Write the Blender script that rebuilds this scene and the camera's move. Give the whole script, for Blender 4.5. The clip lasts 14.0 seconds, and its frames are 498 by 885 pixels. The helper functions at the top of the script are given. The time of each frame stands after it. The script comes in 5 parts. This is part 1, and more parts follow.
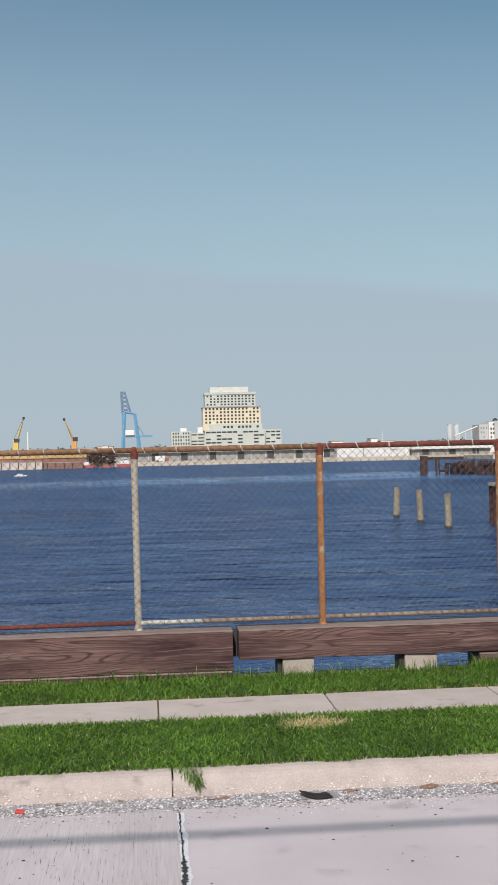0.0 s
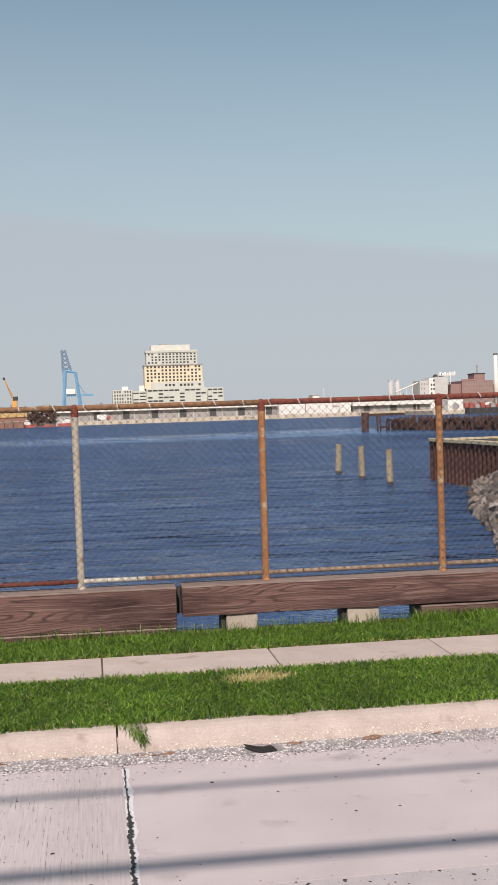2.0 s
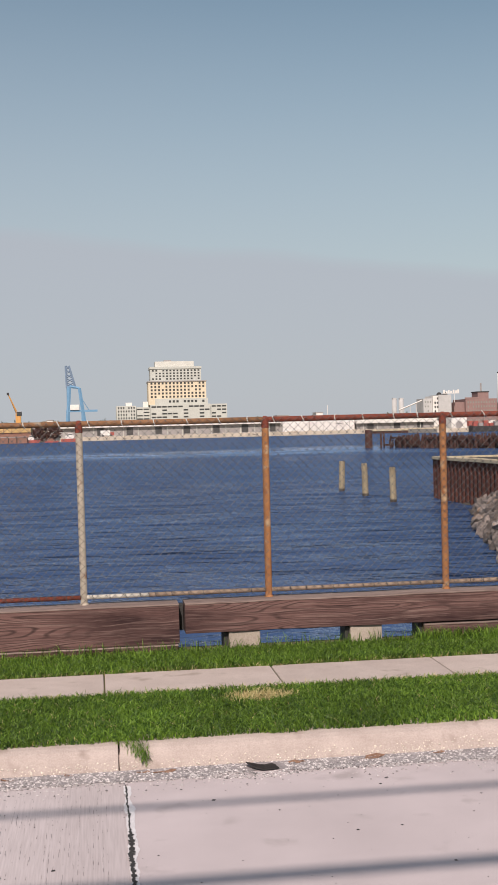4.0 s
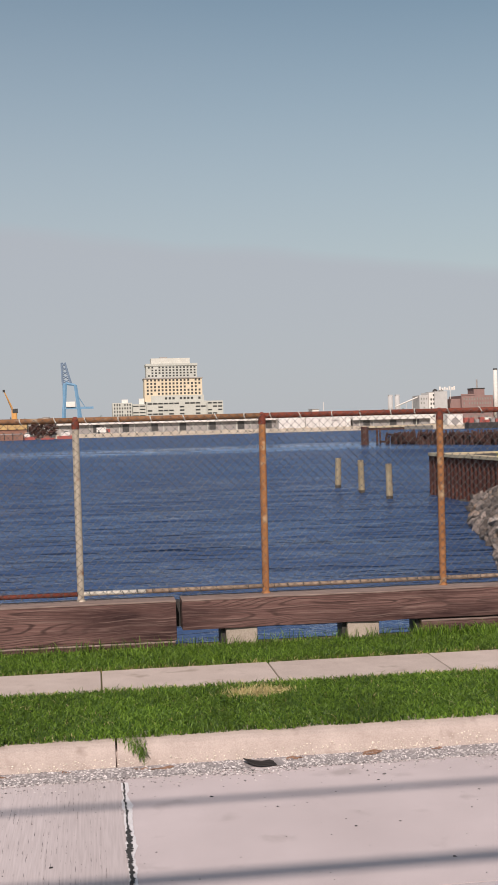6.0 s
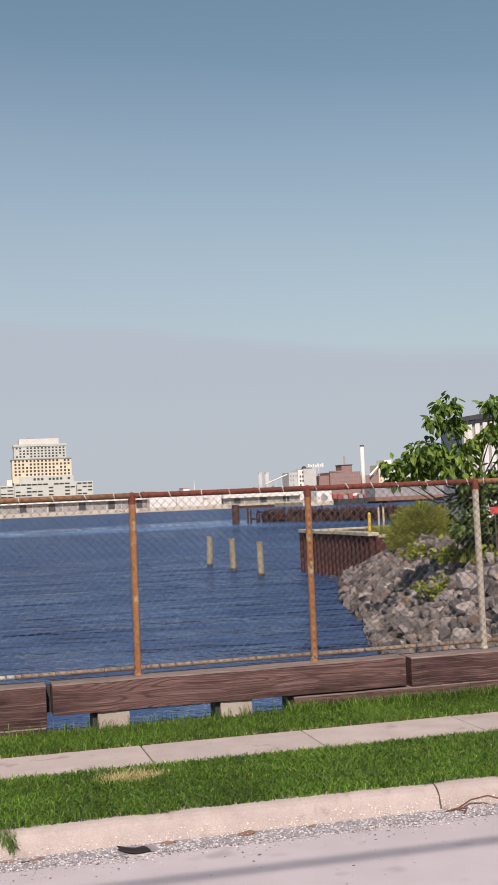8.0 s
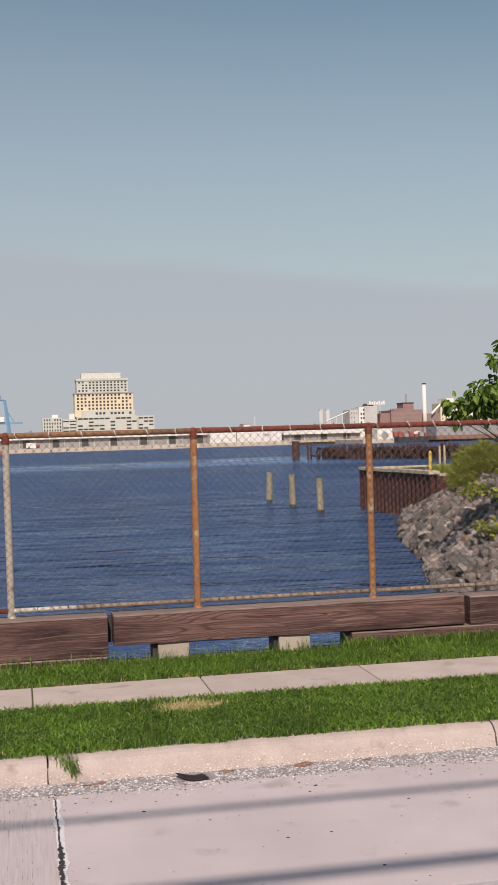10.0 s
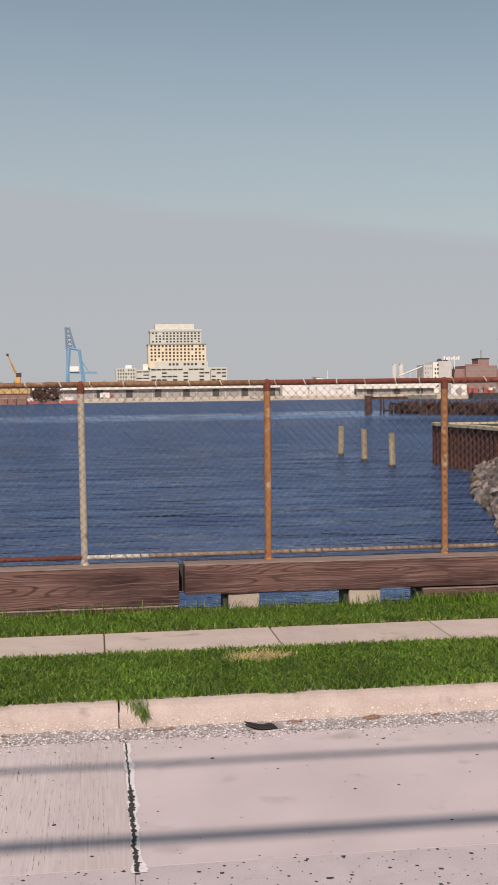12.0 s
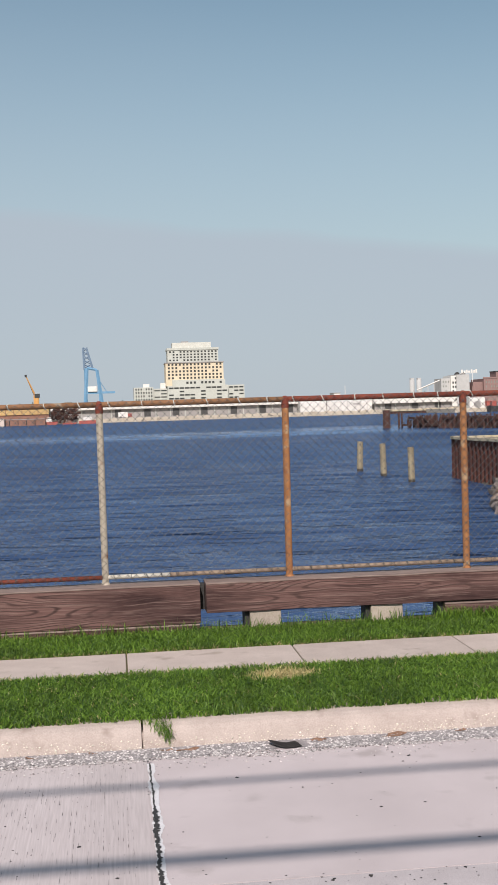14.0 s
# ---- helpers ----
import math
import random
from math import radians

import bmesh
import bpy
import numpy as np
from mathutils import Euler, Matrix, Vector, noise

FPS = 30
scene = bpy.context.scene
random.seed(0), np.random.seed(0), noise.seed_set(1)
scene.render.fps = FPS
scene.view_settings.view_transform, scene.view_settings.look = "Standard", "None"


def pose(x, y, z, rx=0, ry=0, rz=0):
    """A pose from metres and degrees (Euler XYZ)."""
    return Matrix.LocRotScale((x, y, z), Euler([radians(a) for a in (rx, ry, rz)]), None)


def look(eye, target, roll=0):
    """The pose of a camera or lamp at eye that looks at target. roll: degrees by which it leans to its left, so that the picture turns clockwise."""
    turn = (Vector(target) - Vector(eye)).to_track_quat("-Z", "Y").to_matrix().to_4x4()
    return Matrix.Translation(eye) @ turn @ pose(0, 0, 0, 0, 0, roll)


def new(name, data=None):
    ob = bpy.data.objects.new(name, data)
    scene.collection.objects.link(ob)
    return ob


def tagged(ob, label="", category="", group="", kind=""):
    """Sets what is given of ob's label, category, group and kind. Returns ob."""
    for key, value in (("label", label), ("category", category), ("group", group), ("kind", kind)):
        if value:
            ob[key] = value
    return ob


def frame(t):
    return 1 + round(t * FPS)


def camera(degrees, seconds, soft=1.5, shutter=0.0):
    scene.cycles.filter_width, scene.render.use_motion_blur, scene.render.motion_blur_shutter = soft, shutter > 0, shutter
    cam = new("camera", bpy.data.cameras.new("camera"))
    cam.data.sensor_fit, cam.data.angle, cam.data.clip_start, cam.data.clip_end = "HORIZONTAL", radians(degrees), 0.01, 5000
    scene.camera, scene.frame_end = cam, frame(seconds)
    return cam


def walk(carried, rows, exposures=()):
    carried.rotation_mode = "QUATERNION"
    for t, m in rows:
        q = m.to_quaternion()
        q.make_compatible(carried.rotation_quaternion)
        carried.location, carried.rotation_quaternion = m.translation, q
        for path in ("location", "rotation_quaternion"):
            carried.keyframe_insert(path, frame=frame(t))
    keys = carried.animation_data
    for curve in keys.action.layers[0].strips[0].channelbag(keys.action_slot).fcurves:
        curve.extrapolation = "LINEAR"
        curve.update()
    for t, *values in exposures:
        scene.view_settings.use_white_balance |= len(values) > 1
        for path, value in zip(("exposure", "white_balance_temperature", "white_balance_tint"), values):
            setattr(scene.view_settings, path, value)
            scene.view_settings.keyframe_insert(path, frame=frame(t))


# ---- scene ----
cam = camera(24.0, 14.0, soft=1.0)
# seconds, x, y, z, pitch, roll, yaw: a hand-held phone across the street
PATH = [
    (0.0, 0.003, -0.033, 2.045, 0.601, 1.362, -4.880),
    (0.5, 0.004, 0.016, 2.036, -0.644, 1.706, -5.087),
    (1.0, 0.007, 0.010, 2.033, -0.161, 1.794, -6.248),
    (1.5, 0.004, -0.000, 2.035, -0.632, 1.846, -6.938),
    (2.0, 0.010, -0.001, 2.034, -1.541, 1.859, -7.705),
    (2.5, 0.005, -0.007, 2.034, -0.429, 1.697, -8.022),
    (3.0, 0.007, -0.004, 2.033, -0.347, 1.670, -8.103),
    (3.2, 0.005, -0.021, 2.037, -0.275, 1.767, -7.776),
    (5.3, 0.007, 0.015, 2.033, -1.664, 1.262, -7.358),
    (5.5, 0.001, 0.001, 2.036, -0.814, 1.377, -7.169),
    (6.0, -0.000, 0.005, 2.031, -0.876, 1.550, -7.723),
    (6.4, 0.004, 0.043, 2.023, -1.646, 0.978, -9.933),
    (6.5, 0.008, 0.030, 2.027, -3.763, 0.438, -13.898),
    (7.0, 0.007, -0.006, 2.037, -2.107, 1.634, -15.053),
    (7.5, 0.011, -0.020, 2.047, 0.151, 1.974, -14.432),
    (8.0, -0.002, -0.047, 2.034, 2.756, 2.505, -14.030),
    (8.2, -0.009, -0.058, 2.033, 2.865, 2.362, -13.364),
    (10.3, -0.006, -0.044, 2.033, -0.443, 1.943, -10.305),
    (10.5, -0.006, -0.039, 2.030, -0.318, 2.099, -9.657),
    (11.0, 0.000, 0.000, 2.020, -0.330, 2.100, -9.200),
    (11.5, -0.012, -0.037, 2.028, -1.271, 1.861, -8.255),
    (12.0, -0.016, -0.021, 2.027, -2.476, 0.763, -7.552),
    (12.5, -0.016, -0.028, 2.032, -0.056, 1.936, -6.127),
    (13.0, -0.020, -0.023, 2.030, -0.092, 1.639, -6.118),
    (13.5, -0.016, -0.023, 2.030, -0.022, 1.866, -6.189),
    (14.0, -0.017, -0.012, 2.028, -1.627, 1.781, -6.679),
]
walk(cam, [(t, pose(x, y, z, 90 + p, r, w)) for t, x, y, z, p, r, w in PATH],
     exposures=[(0.0, 0.0, 6100, 9), (0.4, 0.1, 6500, 15), (1.0, 0.06, 6600, 14), (2.0, 0.12, 6650, 15), (3.0, 0.02, 6750, 17), (5.5, 0.03, 6750, 18),
                (6.0, -0.02, 6850, 18), (6.5, -0.09, 7300, 23), (7.0, -0.11, 7200, 22), (7.5, 0.0, 6750, 17), (8.0, 0.08, 6550, 18), (10.5, -0.05, 6850, 18),
                (11.5, -0.05, 6850, 18), (12.0, -0.05, 7000, 19), (12.5, -0.05, 6500, 16), (13.5, -0.07, 6350, 13), (14.0, 0.1, 6400, 13)])

# ---- world and sun ----
SUN_AZ, SUN_EL = radians(193), radians(41)      # azimuth clockwise from +y (north)
world = bpy.data.worlds.new("world")
scene.world = world
world.use_nodes = True
wn, wl = world.node_tree.nodes, world.node_tree.links
wn.clear()
sky = wn.new("ShaderNodeTexSky")
sky.sky_type, sky.sun_disc = "NISHITA", False
sky.sun_elevation, sky.sun_rotation = SUN_EL, SUN_AZ
sky.altitude, sky.air_density, sky.dust_density, sky.ozone_density = 0, 1.0, 0.5, 1.0
co = wn.new("ShaderNodeTexCoord")
sep = wn.new("ShaderNodeSeparateXYZ")
wl.new(co.outputs["Generated"], sep.inputs[0])
# a thin haze bank low over the horizon with a soft, uneven upper edge
hz = wn.new("ShaderNodeTexNoise")
hz.inputs["Scale"].default_value, hz.inputs["Detail"].default_value = 2.6, 3
hmap = wn.new("ShaderNodeMapping")
hmap.inputs["Scale"].default_value = (1.0, 1.0, 2.5)
wl.new(co.outputs["Generated"], hmap.inputs[0])
wl.new(hmap.outputs[0], hz.inputs["Vector"])
edge = wn.new("ShaderNodeMath")
edge.operation = "MULTIPLY_ADD"
edge.inputs[1].default_value, edge.inputs[2].default_value = 0.04, -0.02
wl.new(hz.outputs["Fac"], edge.inputs[0])
add = wn.new("ShaderNodeMath")
add.operation = "ADD"
wl.new(sep.outputs["Z"], add.inputs[0])
slope = wn.new("ShaderNodeMath")
slope.operation = "MULTIPLY_ADD"
slope.inputs[1].default_value = 0.10
wl.new(sep.outputs["X"], slope.inputs[0])
wl.new(edge.outputs[0], slope.inputs[2])
wl.new(slope.outputs[0], add.inputs[1])
band = wn.new("ShaderNodeMapRange")
band.interpolation_type = "SMOOTHSTEP"
band.inputs["From Min"].default_value, band.inputs["From Max"].default_value = 0.147, 0.190
band.inputs["To Min"].default_value, band.inputs["To Max"].default_value = 0.93, 0.0
wl.new(add.outputs[0], band.inputs["Value"])
mixw = wn.new("ShaderNodeMix")
mixw.data_type = "RGBA"
mixw.inputs[7].default_value = (4.18, 4.80, 5.32, 1)
veil = wn.new("ShaderNodeMapRange")
veil.inputs["From Min"].default_value, veil.inputs["From Max"].default_value = 0.12, 0.38
veil.inputs["To Min"].default_value, veil.inputs["To Max"].default_value = 0.74, 0.0
wl.new(add.outputs[0], veil.inputs["Value"])
both = wn.new("ShaderNodeMath")
both.operation = "MAXIMUM"
wl.new(band.outputs[0], both.inputs[0])
wl.new(veil.outputs[0], both.inputs[1])
wl.new(both.outputs[0], mixw.inputs[0])
tint = wn.new("ShaderNodeMix")
tint.data_type, tint.blend_type = "RGBA", "MULTIPLY"
tint.inputs[0].default_value = 1.0
tint.inputs[7].default_value = (0.972, 1.022, 0.855, 1)
wl.new(sky.outputs[0], tint.inputs[6])
wl.new(tint.outputs[2], mixw.inputs[6])
bg = wn.new("ShaderNodeBackground")
bg.inputs["Strength"].default_value = 0.10
wl.new(mixw.outputs[2], bg.inputs["Color"])
wout = wn.new("ShaderNodeOutputWorld")
wl.new(bg.outputs[0], wout.inputs[0])

sun_data = bpy.data.lights.new("sun", "SUN")
sun_data.energy, sun_data.angle, sun_data.color = 4.2, radians(0.53), (1.0, 0.925, 0.85)
sun = new("sun", sun_data)
SUN_DIR = Vector((math.sin(SUN_AZ) * math.cos(SUN_EL), math.cos(SUN_AZ) * math.cos(SUN_EL), math.sin(SUN_EL)))
sun.matrix_world = look(SUN_DIR * 60, (0, 0, 0))


# ---- materials ----
def surface(name, dark, light, scale=8.0, fine=80.0, rough=0.8, bump=0.25, metal=0.0, spread=0.0, stain=None,
            stretch=(1, 1, 1), spot=0.5, island=False, dist=0.01, spec=0.5):
    """Two-scale noise between two colours, optional stains, variation from piece to piece, fine relief."""
    m = bpy.data.materials.new(name)
    m.use_nodes = True
    n, l = m.node_tree.nodes, m.node_tree.links
    bsdf = n["Principled BSDF"]
    bsdf.inputs["Roughness"].default_value = rough
    bsdf.inputs["Metallic"].default_value = metal
    bsdf.inputs["Specular IOR Level"].default_value = spec
    tc = n.new("ShaderNodeTexCoord")
    mp = n.new("ShaderNodeMapping")
    mp.inputs["Scale"].default_value = stretch
    l.new(tc.outputs["Object"], mp.inputs[0])
    info = n.new("ShaderNodeObjectInfo")
    if not island:
        off = n.new("ShaderNodeMath")
        off.operation = "MULTIPLY"
        off.inputs[1].default_value = 40.0 if spread else 0.0
        l.new(info.outputs["Random"], off.inputs[0])
        l.new(off.outputs[0], mp.inputs["Location"])
    big = n.new("ShaderNodeTexNoise")
    big.inputs["Scale"].default_value, big.inputs["Detail"].default_value = scale, 5
    big.inputs["Roughness"].default_value = 0.62
    l.new(mp.outputs[0], big.inputs["Vector"])
    small = n.new("ShaderNodeTexNoise")
    small.inputs["Scale"].default_value, small.inputs["Detail"].default_value = fine, 3
    l.new(mp.outputs[0], small.inputs["Vector"])
    mixf = n.new("ShaderNodeMix")
    mixf.data_type = "FLOAT"
    mixf.inputs[0].default_value = spot
    l.new(big.outputs["Fac"], mixf.inputs[2])
    l.new(small.outputs["Fac"], mixf.inputs[3])
    rng = n.new("ShaderNodeMapRange")
    rng.inputs["From Min"].default_value, rng.inputs["From Max"].default_value = 0.32, 0.68
    l.new(mixf.outputs[0], rng.inputs["Value"])
    col = n.new("ShaderNodeMix")
    col.data_type = "RGBA"
    col.inputs[6].default_value, col.inputs[7].default_value = (*dark, 1), (*light, 1)
    l.new(rng.outputs[0], col.inputs[0])
    out = col.outputs[2]
    if stain:
        st = n.new("ShaderNodeTexNoise")
        st.inputs["Scale"].default_value, st.inputs["Detail"].default_value = scale * stain[3], 4
        sm = n.new("ShaderNodeMapping")
        sm.inputs["Location"].default_value = (7, 3, 5)
        l.new(mp.outputs[0], sm.inputs[0])
        l.new(sm.outputs[0], st.inputs["Vector"])
        sr = n.new("ShaderNodeMapRange")
        sr.inputs["From Min"].default_value, sr.inputs["From Max"].default_value = stain[4], stain[4] + 0.14
        l.new(st.outputs["Fac"], sr.inputs["Value"])
        c2 = n.new("ShaderNodeMix")
        c2.data_type = "RGBA"
        c2.inputs[7].default_value = (*stain[:3], 1)
        l.new(sr.outputs[0], c2.inputs[0])
        l.new(out, c2.inputs[6])
        out = c2.outputs[2]
    if spread:
        hsv = n.new("ShaderNodeHueSaturation")
        vr = n.new("ShaderNodeMapRange")
        vr.inputs["To Min"].default_value, vr.inputs["To Max"].default_value = 1 - spread, 1 + spread
        if island:
            geo = n.new("ShaderNodeNewGeometry")
            l.new(geo.outputs["Random Per Island"], vr.inputs["Value"])
        else:
            l.new(info.outputs["Random"], vr.inputs["Value"])
        l.new(vr.outputs[0], hsv.inputs["Value"])
        l.new(out, hsv.inputs["Color"])
        out = hsv.outputs[0]
    l.new(out, bsdf.inputs["Base Color"])
    if bump:
        b = n.new("ShaderNodeBump")
        b.inputs["Strength"].default_value, b.inputs["Distance"].default_value = bump, dist
        l.new(mixf.outputs[0], b.inputs["Height"])
        l.new(b.outputs[0], bsdf.inputs["Normal"])
    return m


def leaf_surface(name, dark, light, through_light=0.25, rough=0.55):
    """Leaf or blade: colour differs from one to the next, some light passes through."""
    m = bpy.data.materials.new(name)
    m.use_nodes = True
    n, l = m.node_tree.nodes, m.node_tree.links
    bsdf, out = n["Principled BSDF"], n["Material Output"]
    bsdf.inputs["Roughness"].default_value = rough
    geo = n.new("ShaderNodeNewGeometry")
    col = n.new("ShaderNodeMix")
    col.data_type = "RGBA"
    col.inputs[6].default_value, col.inputs[7].default_value = (*dark, 1), (*light, 1)
    l.new(geo.outputs["Random Per Island"], col.inputs[0])
    tc = n.new("ShaderNodeTexCoord")
    pat = n.new("ShaderNodeTexNoise")
    pat.inputs["Scale"].default_value, pat.inputs["Detail"].default_value = 2.2, 3
    l.new(tc.outputs["Object"], pat.inputs["Vector"])
    vr = n.new("ShaderNodeMapRange")
    vr.inputs["From Min"].default_value, vr.inputs["From Max"].default_value = 0.3, 0.7
    vr.inputs["To Min"].default_value, vr.inputs["To Max"].default_value = 0.7, 1.25
    l.new(pat.outputs["Fac"], vr.inputs["Value"])
    hsv = n.new("ShaderNodeHueSaturation")
    l.new(vr.outputs[0], hsv.inputs["Value"])
    l.new(col.outputs[2], hsv.inputs["Color"])
    l.new(hsv.outputs[0], bsdf.inputs["Base Color"])
    tr = n.new("ShaderNodeBsdfTranslucent")
    l.new(hsv.outputs[0], tr.inputs["Color"])
    mx = n.new("ShaderNodeMixShader")
    mx.inputs[0].default_value = through_light
    l.new(bsdf.outputs[0], mx.inputs[1])
    l.new(tr.outputs[0], mx.inputs[2])
    l.new(mx.outputs[0], out.inputs["Surface"])
    return m


def water_surface(name):
    m = bpy.data.materials.new(name)
    m.use_nodes = True
    n, l = m.node_tree.nodes, m.node_tree.links
    n.remove(n["Principled BSDF"])
    body, gloss, blend, fres = (n.new("ShaderNode" + k) for k in ("BsdfDiffuse", "BsdfGlossy", "MixShader", "Fresnel"))
    body.inputs["Color"].default_value = (0.044, 0.080, 0.168, 1)
    gloss.inputs["Color"].default_value = (0.60, 0.74, 0.97, 1)
    fres.inputs["IOR"].default_value = 1.33
    weak = n.new("ShaderNodeMath")
    weak.operation = "MULTIPLY"
    tcg = n.new("ShaderNodeTexCoord")
    gmap = n.new("ShaderNodeMapping")
    gmap.inputs["Scale"].default_value = (0.22, 1.0, 1.0)
    l.new(tcg.outputs["Object"], gmap.inputs[0])
    gust = n.new("ShaderNodeTexNoise")
    gust.inputs["Scale"].default_value, gust.inputs["Detail"].default_value = 0.9, 6
    gust.inputs["Roughness"].default_value = 0.68
    l.new(gmap.outputs[0], gust.inputs["Vector"])
    gr = n.new("ShaderNodeMapRange")
    gr.inputs["From Min"].default_value, gr.inputs["From Max"].default_value = 0.36, 0.64
    gr.inputs["To Min"].default_value, gr.inputs["To Max"].default_value = 0.08, 1.6
    l.new(gust.outputs["Fac"], gr.inputs["Value"])
    l.new(gr.outputs[0], weak.inputs[1])
    l.new(fres.outputs[0], weak.inputs[0])
    l.new(weak.outputs[0], blend.inputs[0])
    l.new(body.outputs[0], blend.inputs[1])
    l.new(gloss.outputs[0], blend.inputs[2])
    l.new(blend.outputs[0], n["Material Output"].inputs["Surface"])
    tc = n.new("ShaderNodeTexCoord")
    heights = []
    for scale, stretch, detail in ((1.25, (0.55, 1.0, 1), 4), (4.5, (0.6, 1.0, 1), 3), (0.045, (0.35, 1.0, 1), 2), (0.42, (0.45, 1.0, 1), 3)):
        mp = n.new("ShaderNodeMapping")
        mp.inputs["Scale"].default_value = stretch
        mp.inputs["Rotation"].default_value = (0, 0, 0.12)
        l.new(tc.outputs["Object"], mp.inputs[0])
        t = n.new("ShaderNodeTexNoise")
        t.inputs["Scale"].default_value, t.inputs["Detail"].default_value = scale, detail
        l.new(mp.outputs[0], t.inputs["Vector"])
        heights.append(t)
    b1 = n.new("ShaderNodeBump")
    b1.inputs["Strength"].default_value, b1.inputs["Distance"].default_value = 1.0, 0.75
    l.new(heights[0].outputs["Fac"], b1.inputs["Height"])
    b2 = n.new("ShaderNodeBump")
    b2.inputs["Strength"].default_value, b2.inputs["Distance"].default_value = 1.0, 0.13
    l.new(heights[1].outputs["Fac"], b2.inputs["Height"])
    b0 = n.new("ShaderNodeBump")
    b0.inputs["Strength"].default_value, b0.inputs["Distance"].default_value = 1.0, 1.2
    l.new(heights[3].outputs["Fac"], b0.inputs["Height"])
    l.new(b0.outputs[0], b1.inputs["Normal"])
    l.new(b1.outputs[0], b2.inputs["Normal"])
    for k in (body, gloss, fres):
        l.new(b2.outputs[0], k.inputs["Normal"])
    # a calmer lane across the basin, where a current runs
    sp = n.new("ShaderNodeSeparateXYZ")
    l.new(tc.outputs["Object"], sp.inputs[0])
    off = n.new("ShaderNodeMath")
    off.operation = "SUBTRACT"
    off.inputs[1].default_value = 190
    l.new(sp.outputs["Y"], off.inputs[0])
    wob = n.new("ShaderNodeMath")
    wob.operation = "MULTIPLY_ADD"
    wob.inputs[1].default_value = 50
    l.new(heights[2].outputs["Fac"], wob.inputs[0])
    l.new(off.outputs[0], wob.inputs[2])
    sq = n.new("ShaderNodeMath")
    sq.operation = "ABSOLUTE"
    l.new(wob.outputs[0], sq.inputs[0])
    lane = n.new("ShaderNodeMapRange")
    lane.interpolation_type = "SMOOTHSTEP"
    lane.inputs["From Min"].default_value, lane.inputs["From Max"].default_value = 4, 40
    lane.inputs["To Min"].default_value, lane.inputs["To Max"].default_value = 0.15, 1.0
    l.new(sq.outputs[0], lane.inputs["Value"])
    for k in (b0, b1, b2):
        l.new(lane.outputs[0], k.inputs["Strength"])
    # wind streaks: patches of rougher and of calmer water
    r = n.new("ShaderNodeMapRange")
    r.inputs["From Min"].default_value, r.inputs["From Max"].default_value = 0.35, 0.65
    r.inputs["To Min"].default_value, r.inputs["To Max"].default_value = 0.06, 0.22
    l.new(heights[2].outputs["Fac"], r.inputs["Value"])
    l.new(r.outputs[0], gloss.inputs["Roughness"])
    return m


M_ROAD = surface("pale_concrete_road", (0.47, 0.40, 0.395), (0.63, 0.54, 0.535), 1.3, 160, 0.88, 0.2, spot=0.5, dist=0.004,
                 stain=(0.43, 0.365, 0.355, 2.6, 0.60))
M_ROADBRUSH = surface("brushed_concrete_road", (0.45, 0.385, 0.375), (0.61, 0.53, 0.52), 1.6, 95, 0.9, 0.3, spot=0.5, stretch=(1, 0.035, 1), dist=0.004)
M_BAND = surface("coarse_road_patch", (0.385, 0.335, 0.335), (0.60, 0.53, 0.53), 5, 210, 0.92, 0.5, spot=0.65, dist=0.006)
M_KERB = surface("kerb_concrete", (0.36, 0.288, 0.252), (0.53, 0.438, 0.392), 6, 130, 0.9, 0.5, spot=0.55, dist=0.006, spread=0.05,
                 stain=(0.32, 0.25, 0.215, 1.2, 0.60))
M_WALK = surface("sidewalk_concrete", (0.41, 0.328, 0.285), (0.60, 0.498, 0.44), 3, 120, 0.9, 0.3, spot=0.5, dist=0.004, spread=0.06,
                 stain=(0.36, 0.29, 0.24, 1.6, 0.60))
M_SOIL = surface("soil_with_thatch", (0.05, 0.055, 0.02), (0.16, 0.13, 0.06), 9, 70, 0.95, 0.6)
